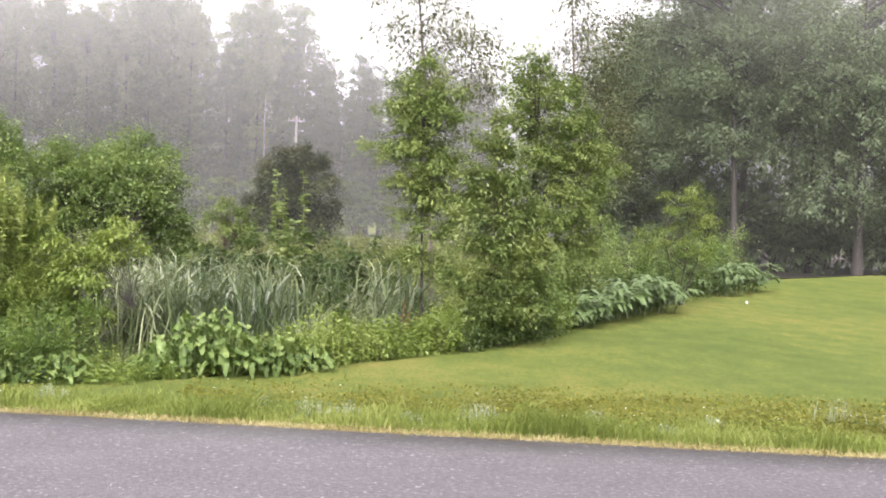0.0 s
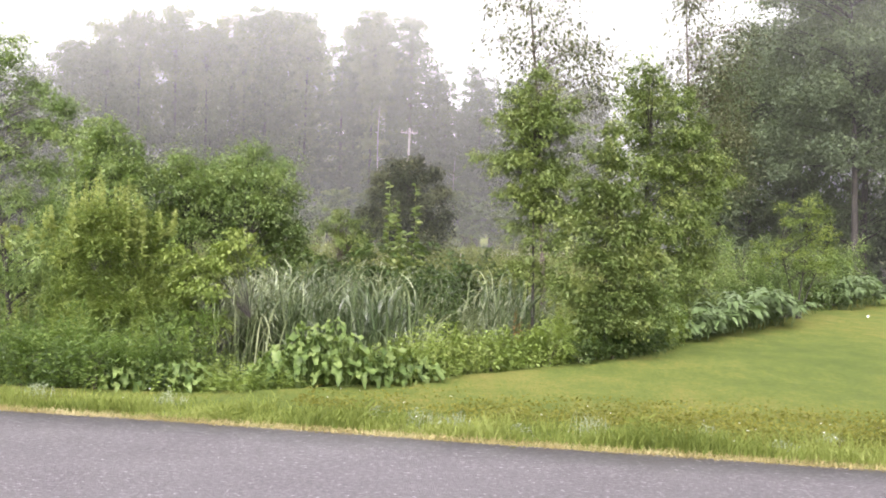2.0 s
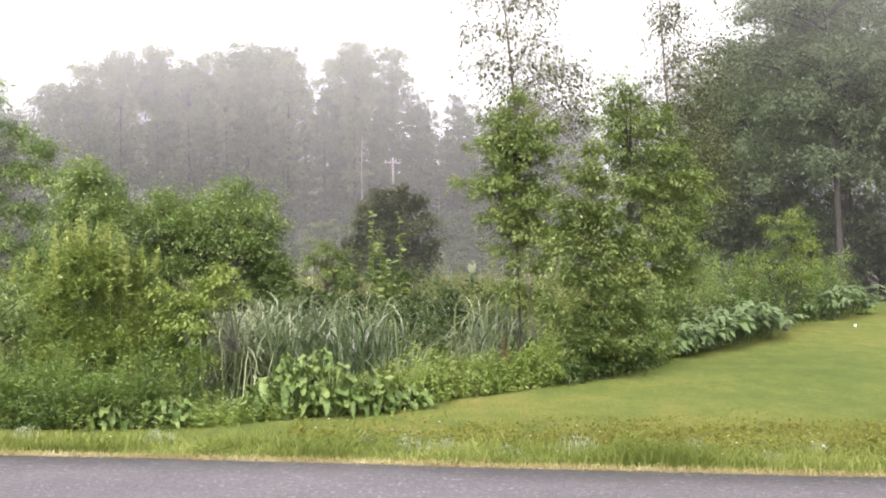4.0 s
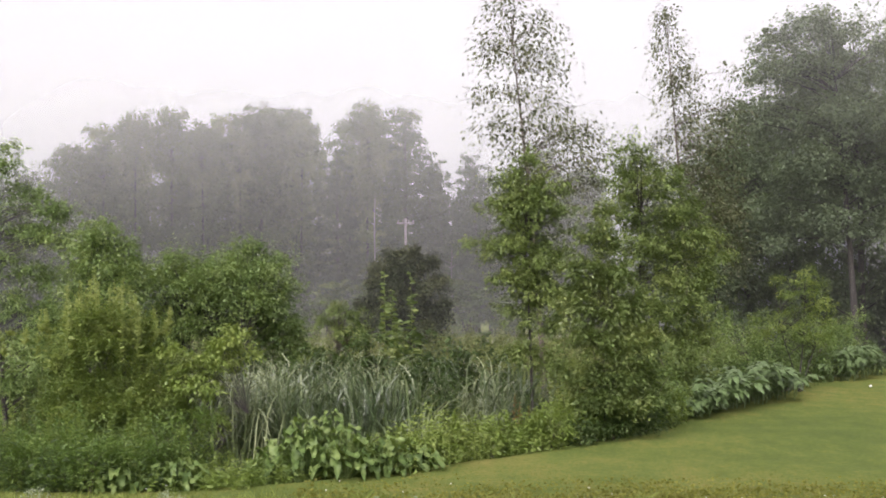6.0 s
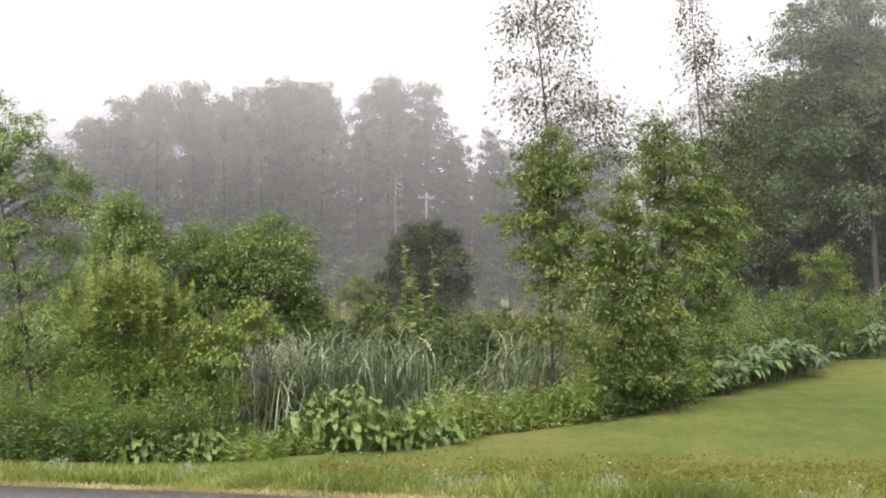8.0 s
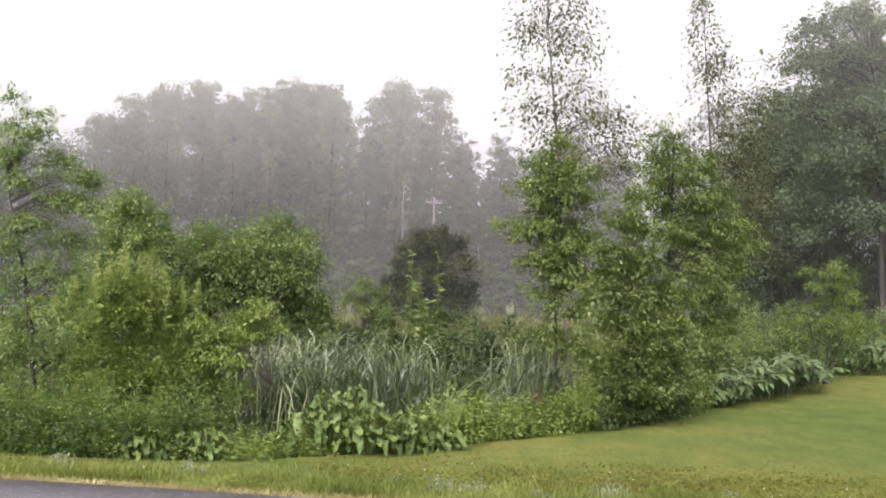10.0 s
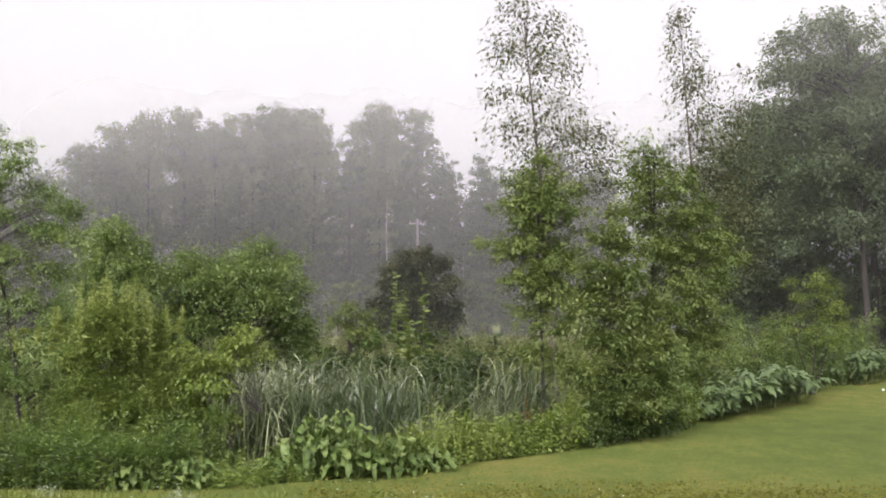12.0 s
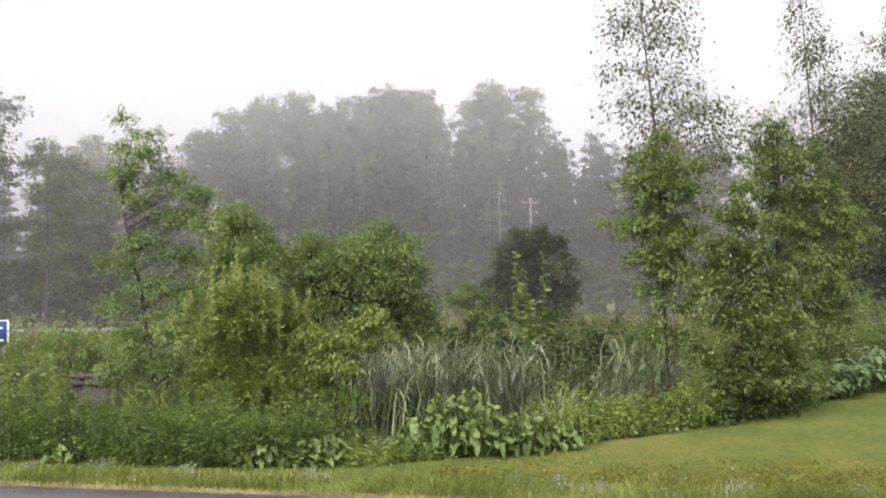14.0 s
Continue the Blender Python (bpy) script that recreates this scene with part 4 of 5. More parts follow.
for k, (ox, oy, oh, ow) in enumerate(((17.6, 46.5, 14.2, 4.2), (20.3, 42, 14.5, 4.2), (24.8, 43, 14.5, 4.4), (14.4, 51, 11.5, 3.4), (29.5, 44, 14, 4.5), (22, 50, 14, 4.5), (12.6, 49, 6.6, 2.4), (27, 51, 14, 5), (34, 50, 14, 5), (18.8, 56, 14, 5.2), (32, 57, 14, 5.2), (25, 58, 14, 5.2))):
    oak(ox, oy, oh, ow, k)
tree("oak_tree", (16.07, 43, float(land(16.07, 43))), (-0.5, 0, 11),
     hung([(-1.49, -0.58, 11.85, 0.91, 0.82, 0.5), (-2.54, 0.0, 11.32, 0.75, 0.67, 0.54), (-0.24, 0.6, 11.75, 0.96, 0.86, 0.58), (-3.18, -0.47, 10.08, 0.74, 0.67, 0.58), (-1.72, 0.0, 10.4, 1.25, 1.12, 0.79), (-0.07, 0.73, 10.2, 1.17, 1.05, 0.83), (1.3, -0.66, 10.83, 1.04, 0.94, 0.91), (-3.62, 0.0, 8.63, 0.62, 0.56, 0.58), (-2.17, 0.78, 8.54, 1.24, 1.12, 0.82), (-0.52, -0.81, 8.34, 1.29, 1.16, 0.91), (1.14, 0.0, 8.35, 1.17, 1.05, 0.91), (-3.54, 0.39, 7.1, 0.62, 0.56, 0.45), (-1.8, -0.81, 6.7, 1.28, 1.15, 0.82), (0.05, 0.0, 6.29, 1.28, 1.16, 0.82), (-2.85, 0.52, 5.47, 0.82, 0.74, 0.45), (-1.21, -0.7, 4.86, 1.11, 1.0, 0.57), (0.63, 0.0, 4.45, 1.24, 1.12, 0.53), (-2.67, 0.39, 4.15, 0.62, 0.55, 0.28), (1.71, -0.65, 6.3, 1.04, 0.93, 0.82)], 0.11, 16.07, 43),
     1300, 34, 0.125, OAK, DARK_BARK, 0.15, "tall dark green oak at the edge of the wood", 0.43, flat=0.9, group="oak wood", narrow=0.62)
# Thickets added to block bright haze behind the oaks and keep the gap dark.
thicket = tree("wood_thicket", (40, 55, float(land(40, 55))), (0, 0, 2.6), [(0, 0, 2.0, 1.6, 1.3, 1.1), (1.0, 0, 1.0, 1.5, 1.2, 0.8), (-0.9, 0, 1.2, 1.4, 1.1, 0.9)], 170, 34, 0.15, OAK, DARK_BARK, 0.06, "thicket added under the oaks to block the light behind", 0.32, group="oak wood", coarse=True, narrow=0.6, stems=4, category="shrub")
for k, (px, py) in enumerate(((16.4, 49.5), (18.2, 50), (20, 49.5), (22, 50), (24, 49.5), (26, 50), (28, 49.5), (30, 50), (32, 49.5), (34, 50), (36, 49.5), (18, 56), (22, 57), (26, 57), (30, 57), (14, 57), (38, 56), (34, 57))):
    size = RNG.uniform(0.9, 1.4)
    c = copy_thing(thicket, Matrix.Identity(4))
    c.matrix_basis = Matrix.LocRotScale((px, py, float(land(px, py)) - 0.03), Euler((0, 0, k * 1.3)), (size, size, size * (1.15 if py < 52 else 1.7)))
tree("lawn_sapling", (7.66, 23.6, float(land(7.66, 23.6))), (0.2, 0, 1.9),
     hung([(0.15, -0.14, 1.91, 0.28, 0.26, 0.17), (-0.19, 0.0, 1.77, 0.27, 0.26, 0.12), (0.37, 0.17, 1.66, 0.33, 0.31, 0.13), (-0.03, -0.21, 1.49, 0.41, 0.39, 0.13), (0.53, 0.0, 1.32, 0.35, 0.34, 0.13), (0.19, 0.24, 1.16, 0.46, 0.44, 0.14), (-0.6, -0.21, 1.05, 0.41, 0.39, 0.12), (-0.26, 0.0, 0.83, 0.44, 0.42, 0.13), (0.58, 0.2, 0.94, 0.39, 0.36, 0.13), (0.74, -0.14, 0.74, 0.28, 0.26, 0.1), (0.24, 0.0, 0.66, 0.46, 0.44, 0.14), (-0.66, 0.13, 0.72, 0.24, 0.23, 0.09)], 0.51, 7.66, 23.6),
     161, 36, 0.05, OLIVE, DARK_BARK, 0.022, "small bright green sapling beside the lawn", 0.129, stems=3, flat=0.8)


# ---- bog plants ----
def inside(n, x0, x1, y0, y1):
    return RNG.uniform(x0, x1, n), RNG.uniform(y0, y1, n)


def reeds(x0, x1, y0, y1, n, h):
    s = Sheaf()
    cx, cy = inside(n // 7, x0, x1, y0, y1)
    x, y = np.repeat(cx, 7) + RNG.normal(size=n // 7 * 7) * 0.05, np.repeat(cy, 7) + RNG.normal(size=n // 7 * 7) * 0.05
    gaps = np.array([noise.noise((a * 0.8, b * 0.8, 7.5)) for a, b in zip(x, y)])
    keep = (y > border(x) + 2.0 + 1.2 * (x > 0.3)) & (gaps > -0.3)
    x, y = x[keep], y[keep]
    m = len(x)
    tall = h * RNG.uniform(0.62, 1.08, m)
    bowed = RNG.random(m) < np.where(x > 0.6, 0.45, 0.8)
    curl = np.where(bowed, RNG.uniform(1.7, 3.0, m), RNG.uniform(0.3, 1.2, m))
    start = np.where(bowed, RNG.uniform(0.4, 0.72, m), 0.45)
    lean = np.where(bowed, RNG.uniform(0.03, 0.42, m), RNG.uniform(0, 0.22, m))
    add_reeds(s, on_land(x, y, -0.03), np.where(bowed, tall * 1.25, tall * 0.85), np.where(bowed, RNG.uniform(0.015, 0.026, m), 0.013), lean, curl, start, 12)
    tagged(part("cattail_stand", s, CATTAIL, None), "dense stand of blue-green cattail blades with arching tips", "cattails", kind="stuff")


reeds(-2.9, 2.1, 15.4, 21.5, 6300, 1.72)
for gx, gy, gw, gt in ((0.3, 16.7, 0.42, 0.85), (0.35, 18.0, 0.5, 1.15), (-0.3, 19.2, 0.6, 1.35), (0.9, 19.0, 0.5, 1.25), (-1.2, 20.5, 0.7, 1.4), (0.2, 21.5, 0.9, 1.55), (-2.6, 22, 0.9, 1.45), (1.3, 21.8, 0.7, 1.3), (-1.4, 23.5, 0.9, 1.5)):
    bush("bog_shrub", gx, gy, gw, gt, BUSH, 80, 36, 0.085, UNDER, "low leafy shrub among the cattails", spread_by=0.15, stems=5, girth=0.015, flat=0.8, group="bog shrubs")


FEATHER = [(0, 0, 0.35, 0.9, 0.3), (-0.4, 0, 0.6, 0.45, 0.25), (0.35, -0.1, 0.65, 0.45, 0.25), (0, 0.1, 0.78, 0.3, 0.16)]
FEATHERY = leaf_material("feathery_weed_leaf", (0.0635, 0.112, 0.0263), (0.127, 0.201, 0.0489), (0.235, 0.313, 0.0978), 0.5, 0.4, 0.3, 1.2, 0.3, 2.0)


def weeds(name, label, mat, x0, x1, y0, y1, n, h, leaf, narrow, lo=0.2, hi=9.0, tilt=0.5):
    """Leafy stalks in a belt behind the lawn's border (lo to hi metres behind it)."""
    s = Sheaf()
    x, y = inside(n, x0, x1, y0, y1)
    past = y - border(x)
    keep = (past > lo) & (past < hi) & ~((x / y < -0.33) & (y > 45)) & ~((x / y > -0.41) & (x / y < -0.335) & (y > 18.5) & (y < 24.3))
    x, y = x[keep], y[keep]
    m = len(x)
    patch = np.array([noise.noise((a * 0.9, b * 0.9, 0.5)) for a, b in zip(x, y)])
    hh = h * RNG.uniform(0.6, 1.1, m) * (1 + 1.1 * patch)
    p = on_land(x, y)
    add_blades(s, p, hh, 0.008, 0.08, 0.1, 2)
    per = 22
    k = np.tile(np.linspace(0.12, 1.0, per), m)
    q = np.repeat(p, per, 0)
    q[:, 2] += k * np.repeat(hh, per) * 0.97
    a = RNG.uniform(0, 6.28, m * per)
    way = np.stack([np.cos(a), np.sin(a), RNG.uniform(-0.3, tilt + 0.4, m * per)], 1)
    size = leaf * RNG.uniform(0.6, 1.25, m * per) * (1.15 - 0.5 * k)
    q[:, :2] += RNG.normal(size=(m * per, 2)) * 0.03
    add_leaves(s, q, way, size, size * narrow, droop=0.35, coarse=True)
    tagged(part(name, s, mat, None), label, "weeds", kind="stuff")


for k in range(46):
    fx = -9.4 + 7.2 * ((k * 0.618) % 1.0)
    fy = float(border(fx)) + RNG.uniform(0.25, 2.2)
    bush("feathery_shrub", fx, fy, RNG.uniform(0.26, 0.42), 0.1 + 0.16 * (fy - float(border(fx))) + RNG.uniform(0.0, 0.3), FEATHER, 44, 44, 0.062, FEATHERY, "soft feathery green weed clump at the bog's edge", spread_by=0.12, stems=6, girth=0.006, flat=1.2, rise=1.0, narrow=0.26, droop=-0.2, group="feathery clumps")
weeds("undergrowth", "tangled deep green undergrowth along the bog's edge", UNDER, -13, -2.2, 11, 18, 4600, 0.72, 0.085, 0.3, 0.15, 4.5)
for k in range(26):
    fx = -0.6 + 5.0 * ((k * 0.618) % 1.0)
    fy = float(border(fx)) + RNG.uniform(0.15, 1.5)
    bush("weed_clump", fx, fy, RNG.uniform(0.2, 0.34), 0.14 + 0.1 * (fy - float(border(fx))) + 0.03 * fx + RNG.uniform(0.0, 0.3), FEATHER, 34, 30, 0.06, WEED, "bright green leafy weed clump along the lawn's border", spread_by=0.11, stems=5, girth=0.006, flat=1.2, rise=0.7, narrow=0.4, group="weed clumps")
for fx, fd in ((2.2, 0.1), (2.45, 0.2), (2.7, 0.05), (2.95, 0.15), (3.2, 0.1), (3.5, 0.2)):
    fy = float(border(fx)) + fd
    bush("weed_clump", fx, fy, 0.24, 0.3 + 0.5 * fd, FEATHER, 34, 30, 0.055, UNDER, "low green leafy weed clump under the willow", spread_by=0.11, stems=5, girth=0.006, flat=1.2, rise=0.7, narrow=0.4, group="weed clumps")
weeds("bright_weeds", "bright green leafy weeds along the lawn's border", WEED, -2.6, 4.4, 11, 19, 3600, 0.55, 0.065, 0.42, 0.1, 2.8)
weeds("border_weeds", "mixed green weeds beside the lawn", UNDER, 3.0, 12, 15, 30, 2600, 0.65, 0.09, 0.35, 0.3, 4.0)
weeds("bog_weeds", "leafy weeds growing among the cattails", UNDER, -16, 5, 15, 27, 2300, 1.1, 0.075, 0.4, 3.0, 12)

weeds("meadow_weeds", "lumpy green goldenrod and weeds of the meadow", MEADOW, -26, 9, 24, 50, 2900, 1.0, 0.16, 0.35, 7, 60)


def meadow():
    s = Sheaf()
    x, y = inside(14000, -26, 12, 23, 60)
    keep = (y > border(x) + 6) & ~((x > 3.5) & (y < 46)) & ~((x / y < -0.33) & (y > 46))
    x, y = x[keep], y[keep]
    m = len(x)
    patch = np.array([noise.noise((a * 0.35, b * 0.25, 0.5)) for a, b in zip(x, y)])
    add_blades(s, on_land(x, y, -0.02), 0.62 * RNG.uniform(0.6, 1.2, m) * (1 + 0.5 * patch), RNG.uniform(0.02, 0.05, m), RNG.uniform(0, 0.35, m), RNG.uniform(0, 0.4, m), 2)
    tagged(part("meadow_grass", s, MEADOW, None), "tall yellowish green meadow grass on the far bank", "grass", kind="stuff")


meadow()


def lawn_grass():
    s, straw, tall = Sheaf(), Sheaf(), Sheaf()
    x, y = inside(160000, -9, 10, 8.0, 15)
    past = y - road_edge(x)
    keep = (past > 0.12) & (y < border(x) + 0.4) & (RNG.random(len(x)) < np.clip(0.8 - past / 6, 0.0, 1))
    x, y = x[keep], y[keep]
    m = len(x)
    add_blades(s, on_land(x, y, -0.005), RNG.uniform(0.012, 0.03, m), 0.005, RNG.uniform(0.2, 0.9, m), 0.2, 1)
    tagged(part("lawn_grass", s, BLADE, None), "short mown grass of the lawn", "grass", kind="stuff")
    x, _ = inside(26000, -9, 9, 0, 1)
    y = road_edge(x) + np.abs(RNG.normal(size=len(x))) * 0.17 - 0.09
    add_blades(straw, on_land(x, y, 0.0), RNG.uniform(0.012, 0.05, len(x)), 0.006, RNG.uniform(0.2, 1.2, len(x)), 0.2, 1)
    tagged(part("dry_grass", straw, STRAW, None), "dry straw-coloured grass along the asphalt's edge", "grass", kind="stuff")
    x, _ = inside(26000, -9, 9, 0, 1)
    y = road_edge(x) + 0.22 + np.abs(RNG.normal(size=len(x))) * 0.36
    patch = np.array([noise.noise((a * 1.7, b * 1.7, 0.5)) for a, b in zip(x, y)])
    add_blades(tall, on_land(x, y, 0.0), RNG.uniform(0.05, 0.16, len(x)) * (1 + 0.9 * patch), 0.008, RNG.uniform(0.0, 0.6, len(x)), 0.3, 2)
    tagged(part("verge_grass", tall, VERGE, None), "longer fresh green grass of the roadside verge", "grass", kind="stuff")


lawn_grass()


# ---- single plants and small things ----
def broad_leaf(length, width, droop, wave, seed):
    """A broad ovate blade with a wavy edge and a sunken midrib; it starts at the origin along +x."""
    r = np.random.default_rng(seed)
    u, v = np.linspace(0, 1, 8), np.linspace(-1, 1, 5)
    uu, vv = np.meshgrid(u, v, indexing="ij")
    w = width * 0.5 * np.sin(np.pi * np.clip(uu * 0.93 + 0.05, 0, 1) ** 0.7) * (1 - 0.15 * uu)
    p = r.uniform(0, 6)
    z = -droop * length * uu ** 2 + (0.14 + wave * 0.5) * np.abs(vv) * w + wave * np.abs(vv) ** 2 * np.sin(uu * 11 + p + vv) * width
    co = np.stack([uu * length, vv * w, z], -1).reshape(-1, 3)
    i = (np.arange(7)[:, None] * 5 + np.arange(4)[None]).ravel()
    return co, np.stack([i, i + 1, i + 6, i + 5], 1)


LEAF_MESHES = {}


def leaf_mesh(key, mat, length, width, droop, wave):
    if key not in LEAF_MESHES:
        co, q = broad_leaf(length, width, droop, wave, len(LEAF_MESHES))
        s = Sheaf()
        s.add(co, quad=q)
        LEAF_MESHES[key] = s.mesh("leaf", mat)
        LEAF_MESHES[key].polygons.foreach_set("use_smooth", np.ones(len(q), bool))
    return LEAF_MESHES[key]


def broad_plant(name, x, y, n, h, w, mat, label, length, width, droop=0.45, wave=0.08, lift=(-10, 55), group=""):
    """A clump of big leaves on stalks; every leaf is a part."""
    z = float(land(x, y))
    root = new(name)
    root.location = (x, y, z)
    tagged(root, label, "plant", group)
    stalks = Sheaf()
    for k in range(n):
        a = k * 2.4 + RNG.normal() * 0.3
        f = np.sqrt((k + 0.5) / n)
        top = np.array([np.cos(a) * w * f * 0.75, np.sin(a) * w * f * 0.6, h * (1.0 - 0.75 * f ** 1.6) * RNG.uniform(0.8, 1.1)])
        add_tube(stalks, curve_pts((np.cos(a) * 0.04, np.sin(a) * 0.04, -0.03), top, 4, 0.04), [0.008, 0.007, 0.006, 0.004], 4)
        ob = new("leaf", leaf_mesh((name, k % 3), mat, length, width, droop, wave))
        ob.parent = root
        size = RNG.uniform(0.65, 1.2)
        ob.matrix_basis = Matrix.LocRotScale(top, Euler((RNG.normal() * 0.35, -radians(RNG.uniform(*lift)), a + RNG.normal() * 0.35)), (size, size, size))
    part("stalk", stalks, mat, root)
    return root


for bx, by, bn, bh, bw in ((-0.98, 12.5, 69, 0.66, 0.42), (-0.62, 12.5, 54, 0.5, 0.4), (-0.22, 12.75, 45, 0.38, 0.36), (0.12, 13.05, 30, 0.27, 0.3), (-1.3, 12.45, 39, 0.42, 0.32), (-2.2, 12.0, 24, 0.3, 0.3), (-2.75, 11.9, 24, 0.3, 0.3), (-4.9, 12.3, 18, 0.26, 0.3), (-0.8, 13.0, 60, 0.7, 0.42)):
    broad_plant("burdock", bx, by, bn, bh, bw, BURDOCK, "burdock clump with broad pale green wavy leaves", 0.155, 0.112, 0.75, 0.3, (-50, 50), "burdocks")


def arching_plant(x, y, n, h, reach):
    """Arching stalks that lean out over the lawn, with long leaves hanging from both sides; every leaf is a part."""
    root = new("arching_plant")
    root.location = (x, y, float(land(x, y)))
    tagged(root, "clump of arching stalks with long drooping leaves beside the lawn", "plant", "arching plants")
    stalks = Sheaf()
    for k in range(n):
        a = -1.2 + RNG.normal() * 1.1
        r, up = reach * RNG.uniform(0.5, 1.1), h * RNG.uniform(0.55, 1.15)
        foot = np.array([RNG.normal() * 0.16, RNG.normal() * 0.16, -0.03])
        q = np.linspace(0, 1, 7)[:, None]
        out = np.array([np.cos(a), np.sin(a), 0])
        line = foot + out * r * q ** 1.5 + np.array([0, 0, 1.0]) * up * (1.55 * q - 0.8 * q ** 3)
        add_tube(stalks, line, 0.008 * (1.15 - q[:, 0]), 4)
        for j, u in enumerate(np.linspace(0.3, 1.0, 11)):
            f = u * 6
            i = min(int(f), 5)
            spot = line[i] * (1 - f + i) + line[i + 1] * (f - i)
            turn = a + (1 if j % 2 else -1) * RNG.uniform(0.55, 1.1) * (1.15 - 0.6 * u)
            ob = new("leaf", leaf_mesh(("arching", j % 3), FERN, 0.22, 0.095, 0.45, 0.06))
            ob.parent = root
            size = RNG.uniform(0.75, 1.15)
            ob.matrix_basis = Matrix.LocRotScale(spot, Euler((RNG.normal() * 0.2, radians(RNG.uniform(-28, 18)), turn)), (size, size, size))
    part("stalk", stalks, FERN, root)


for fx, fy, fn, fh, fr in ((4.35, 18.7, 13, 0.55, 0.5), (4.8, 19.5, 19, 0.75, 0.65), (5.35, 20.3, 22, 0.8, 0.7), (5.95, 21.1, 22, 0.8, 0.7), (6.55, 21.9, 19, 0.7, 0.65), (7.1, 22.8, 12, 0.5, 0.5), (9.45, 26.4, 16, 0.75, 0.6), (10.2, 27.4, 21, 0.8, 0.7), (11.0, 28.6, 18, 0.75, 0.6)):
    arching_plant(fx, fy, fn, fh, fr)


def spikes(name, label, mat, places, leaf, narrow=0.35, per=46, upright=1.0):
    """Upright leafy shoots, each on its own stem: (x, y, foot height, top height)."""
    for x, y, foot, top in places:
        root = new(name)
        root.location = (x, y, float(land(x, y)))
        tagged(root, label, "plant", name + " group")
        low, high = foot - root.location.z, top - root.location.z
        stem, leaves = Sheaf(), Sheaf()
        lean = RNG.normal() * 0.05
        add_tube(stem, [(0, 0, -0.03), (lean * 0.4, 0, high * 0.5), (lean, 0, high)], [0.005, 0.004, 0.002], 5)
        k = RNG.uniform(0, 1, per) ** 0.75
        a = RNG.uniform(0, 6.28, per)
        p = np.stack([lean * k, np.zeros(per), low + (high - low) * k], 1)
        way = np.stack([np.cos(a), np.sin(a), upright * RNG.uniform(0.1, 1.0, per)], 1)
        size = leaf * (1.25 - 0.8 * k) * RNG.uniform(0.7, 1.2, per)
        add_leaves(leaves, p, way, size, size * narrow, droop=0.4)
        part("stem", stem, OLIVE, root)
        part("foliage", leaves, mat, root)


spikes("tall_stalk_plant", "tall leafy stalk rising out of the cattails", WILLOW, ((-0.32, 20, 0.2, 2.42), (0.14, 20.1, 0.2, 2.38), (-0.25, 20.2, 0.2, 2.1), (-0.15, 19.8, 0.1, 1.6), (0.0, 20.0, 0.1, 1.5)), 0.21, 0.5, 110)
shoots = []
for k in range(46):
    sx = -3.8 + RNG.normal() * 0.4
    shoots.append((sx, 15.5 + RNG.normal() * 0.2, RNG.uniform(1.1, 1.6), 2.02 + RNG.uniform(0, 0.28) - 0.55 * abs(sx + 3.8)))
spikes("pale_shoot", "pale yellow-green upright shoot of the shrub", SHOOT, shoots, 0.1, 0.26, 80, 2.6)
side_shoots = [(-7.1 + RNG.normal() * 0.35, 15.2 + RNG.normal() * 0.5, 0.2, RNG.uniform(0.9, 1.6)) for k in range(16)]
spikes("slender_shoot", "slender leafy shoot in the undergrowth", ALDER, side_shoots, 0.09, 0.4, 60)
fern_shoots = [(RNG.uniform(-9.0, -2.3), 12.4 + RNG.uniform(0, 1.2), 0.05, RNG.uniform(0.45, 0.9)) for k in range(56)]
spikes("feathery_weed", "feathery upright bright green weed", WEED, fern_shoots, 0.09, 0.2, 150, 1.6)
spikes("red_dock", "rust-red seeding dock stalk", REDWEED, ((1.45, 16.2, 0.1, 0.6), (1.52, 16.3, 0.1, 0.5), (1.6, 16.2, 0.0, 0.45)), 0.05, 0.5, 60)


def utility_pole():
    root = new("utility_pole")
    root.location = (0, 85, float(land(0, 85)))
    tagged(root, "weathered grey wooden utility pole with one crossarm", "pole")
    h = 8.75 - root.location.z
    s = Sheaf()
    add_tube(s, [(0, 0, -0.2), (0, 0, h * 0.5), (0, 0, h), (0, 0, h + 0.01)], [0.11, 0.1, 0.085, 0.02], 10)
    part("pole", s, PALE_WOOD, root, smooth=True)
    s = Sheaf()
    add_box(s, (-0.6, -0.2, h - 0.4), (0.6, -0.11, h - 0.3))
    part("crossarm", s, PALE_WOOD, root)
    for x in (-0.52, -0.2, 0.2, 0.52):
        s = Sheaf()
        add_tube(s, [(x, -0.18, h - 0.3), (x, -0.18, h - 0.22), (x, -0.18, h - 0.2), (x, -0.18, h - 0.13)], [0.02, 0.02, 0.05, 0.03], 8)
        part("insulator", s, PALE_WOOD, root)


utility_pole()
for dx, dy, dh in ((-2.35, 92, 10.6), (3.6, 96, 7.0)):
    trunk_root = new("dead_tree")
    trunk_root.location = (dx, dy, float(land(dx, dy)))
    tagged(trunk_root, "bare pale trunk of a dead tree", "tree")
    bare = Sheaf()
    add_tube(bare, [(0, 0, -0.1), (0.05, 0, dh * 0.4), (-0.03, 0, dh * 0.75), (0.06, 0, dh)], [0.07, 0.06, 0.045, 0.02], 8)
    for k in range(6):
        z = dh * RNG.uniform(0.45, 0.9)
        a = RNG.uniform(0, 6.28)
        add_tube(bare, [(0, 0, z), (np.cos(a) * 0.4, np.sin(a) * 0.4, z + 0.2), (np.cos(a) * 0.7, np.sin(a) * 0.7, z + 0.25)], [0.04, 0.025, 0.01], 5)
    part("trunk", bare, PALE_WOOD, trunk_root, smooth=True)


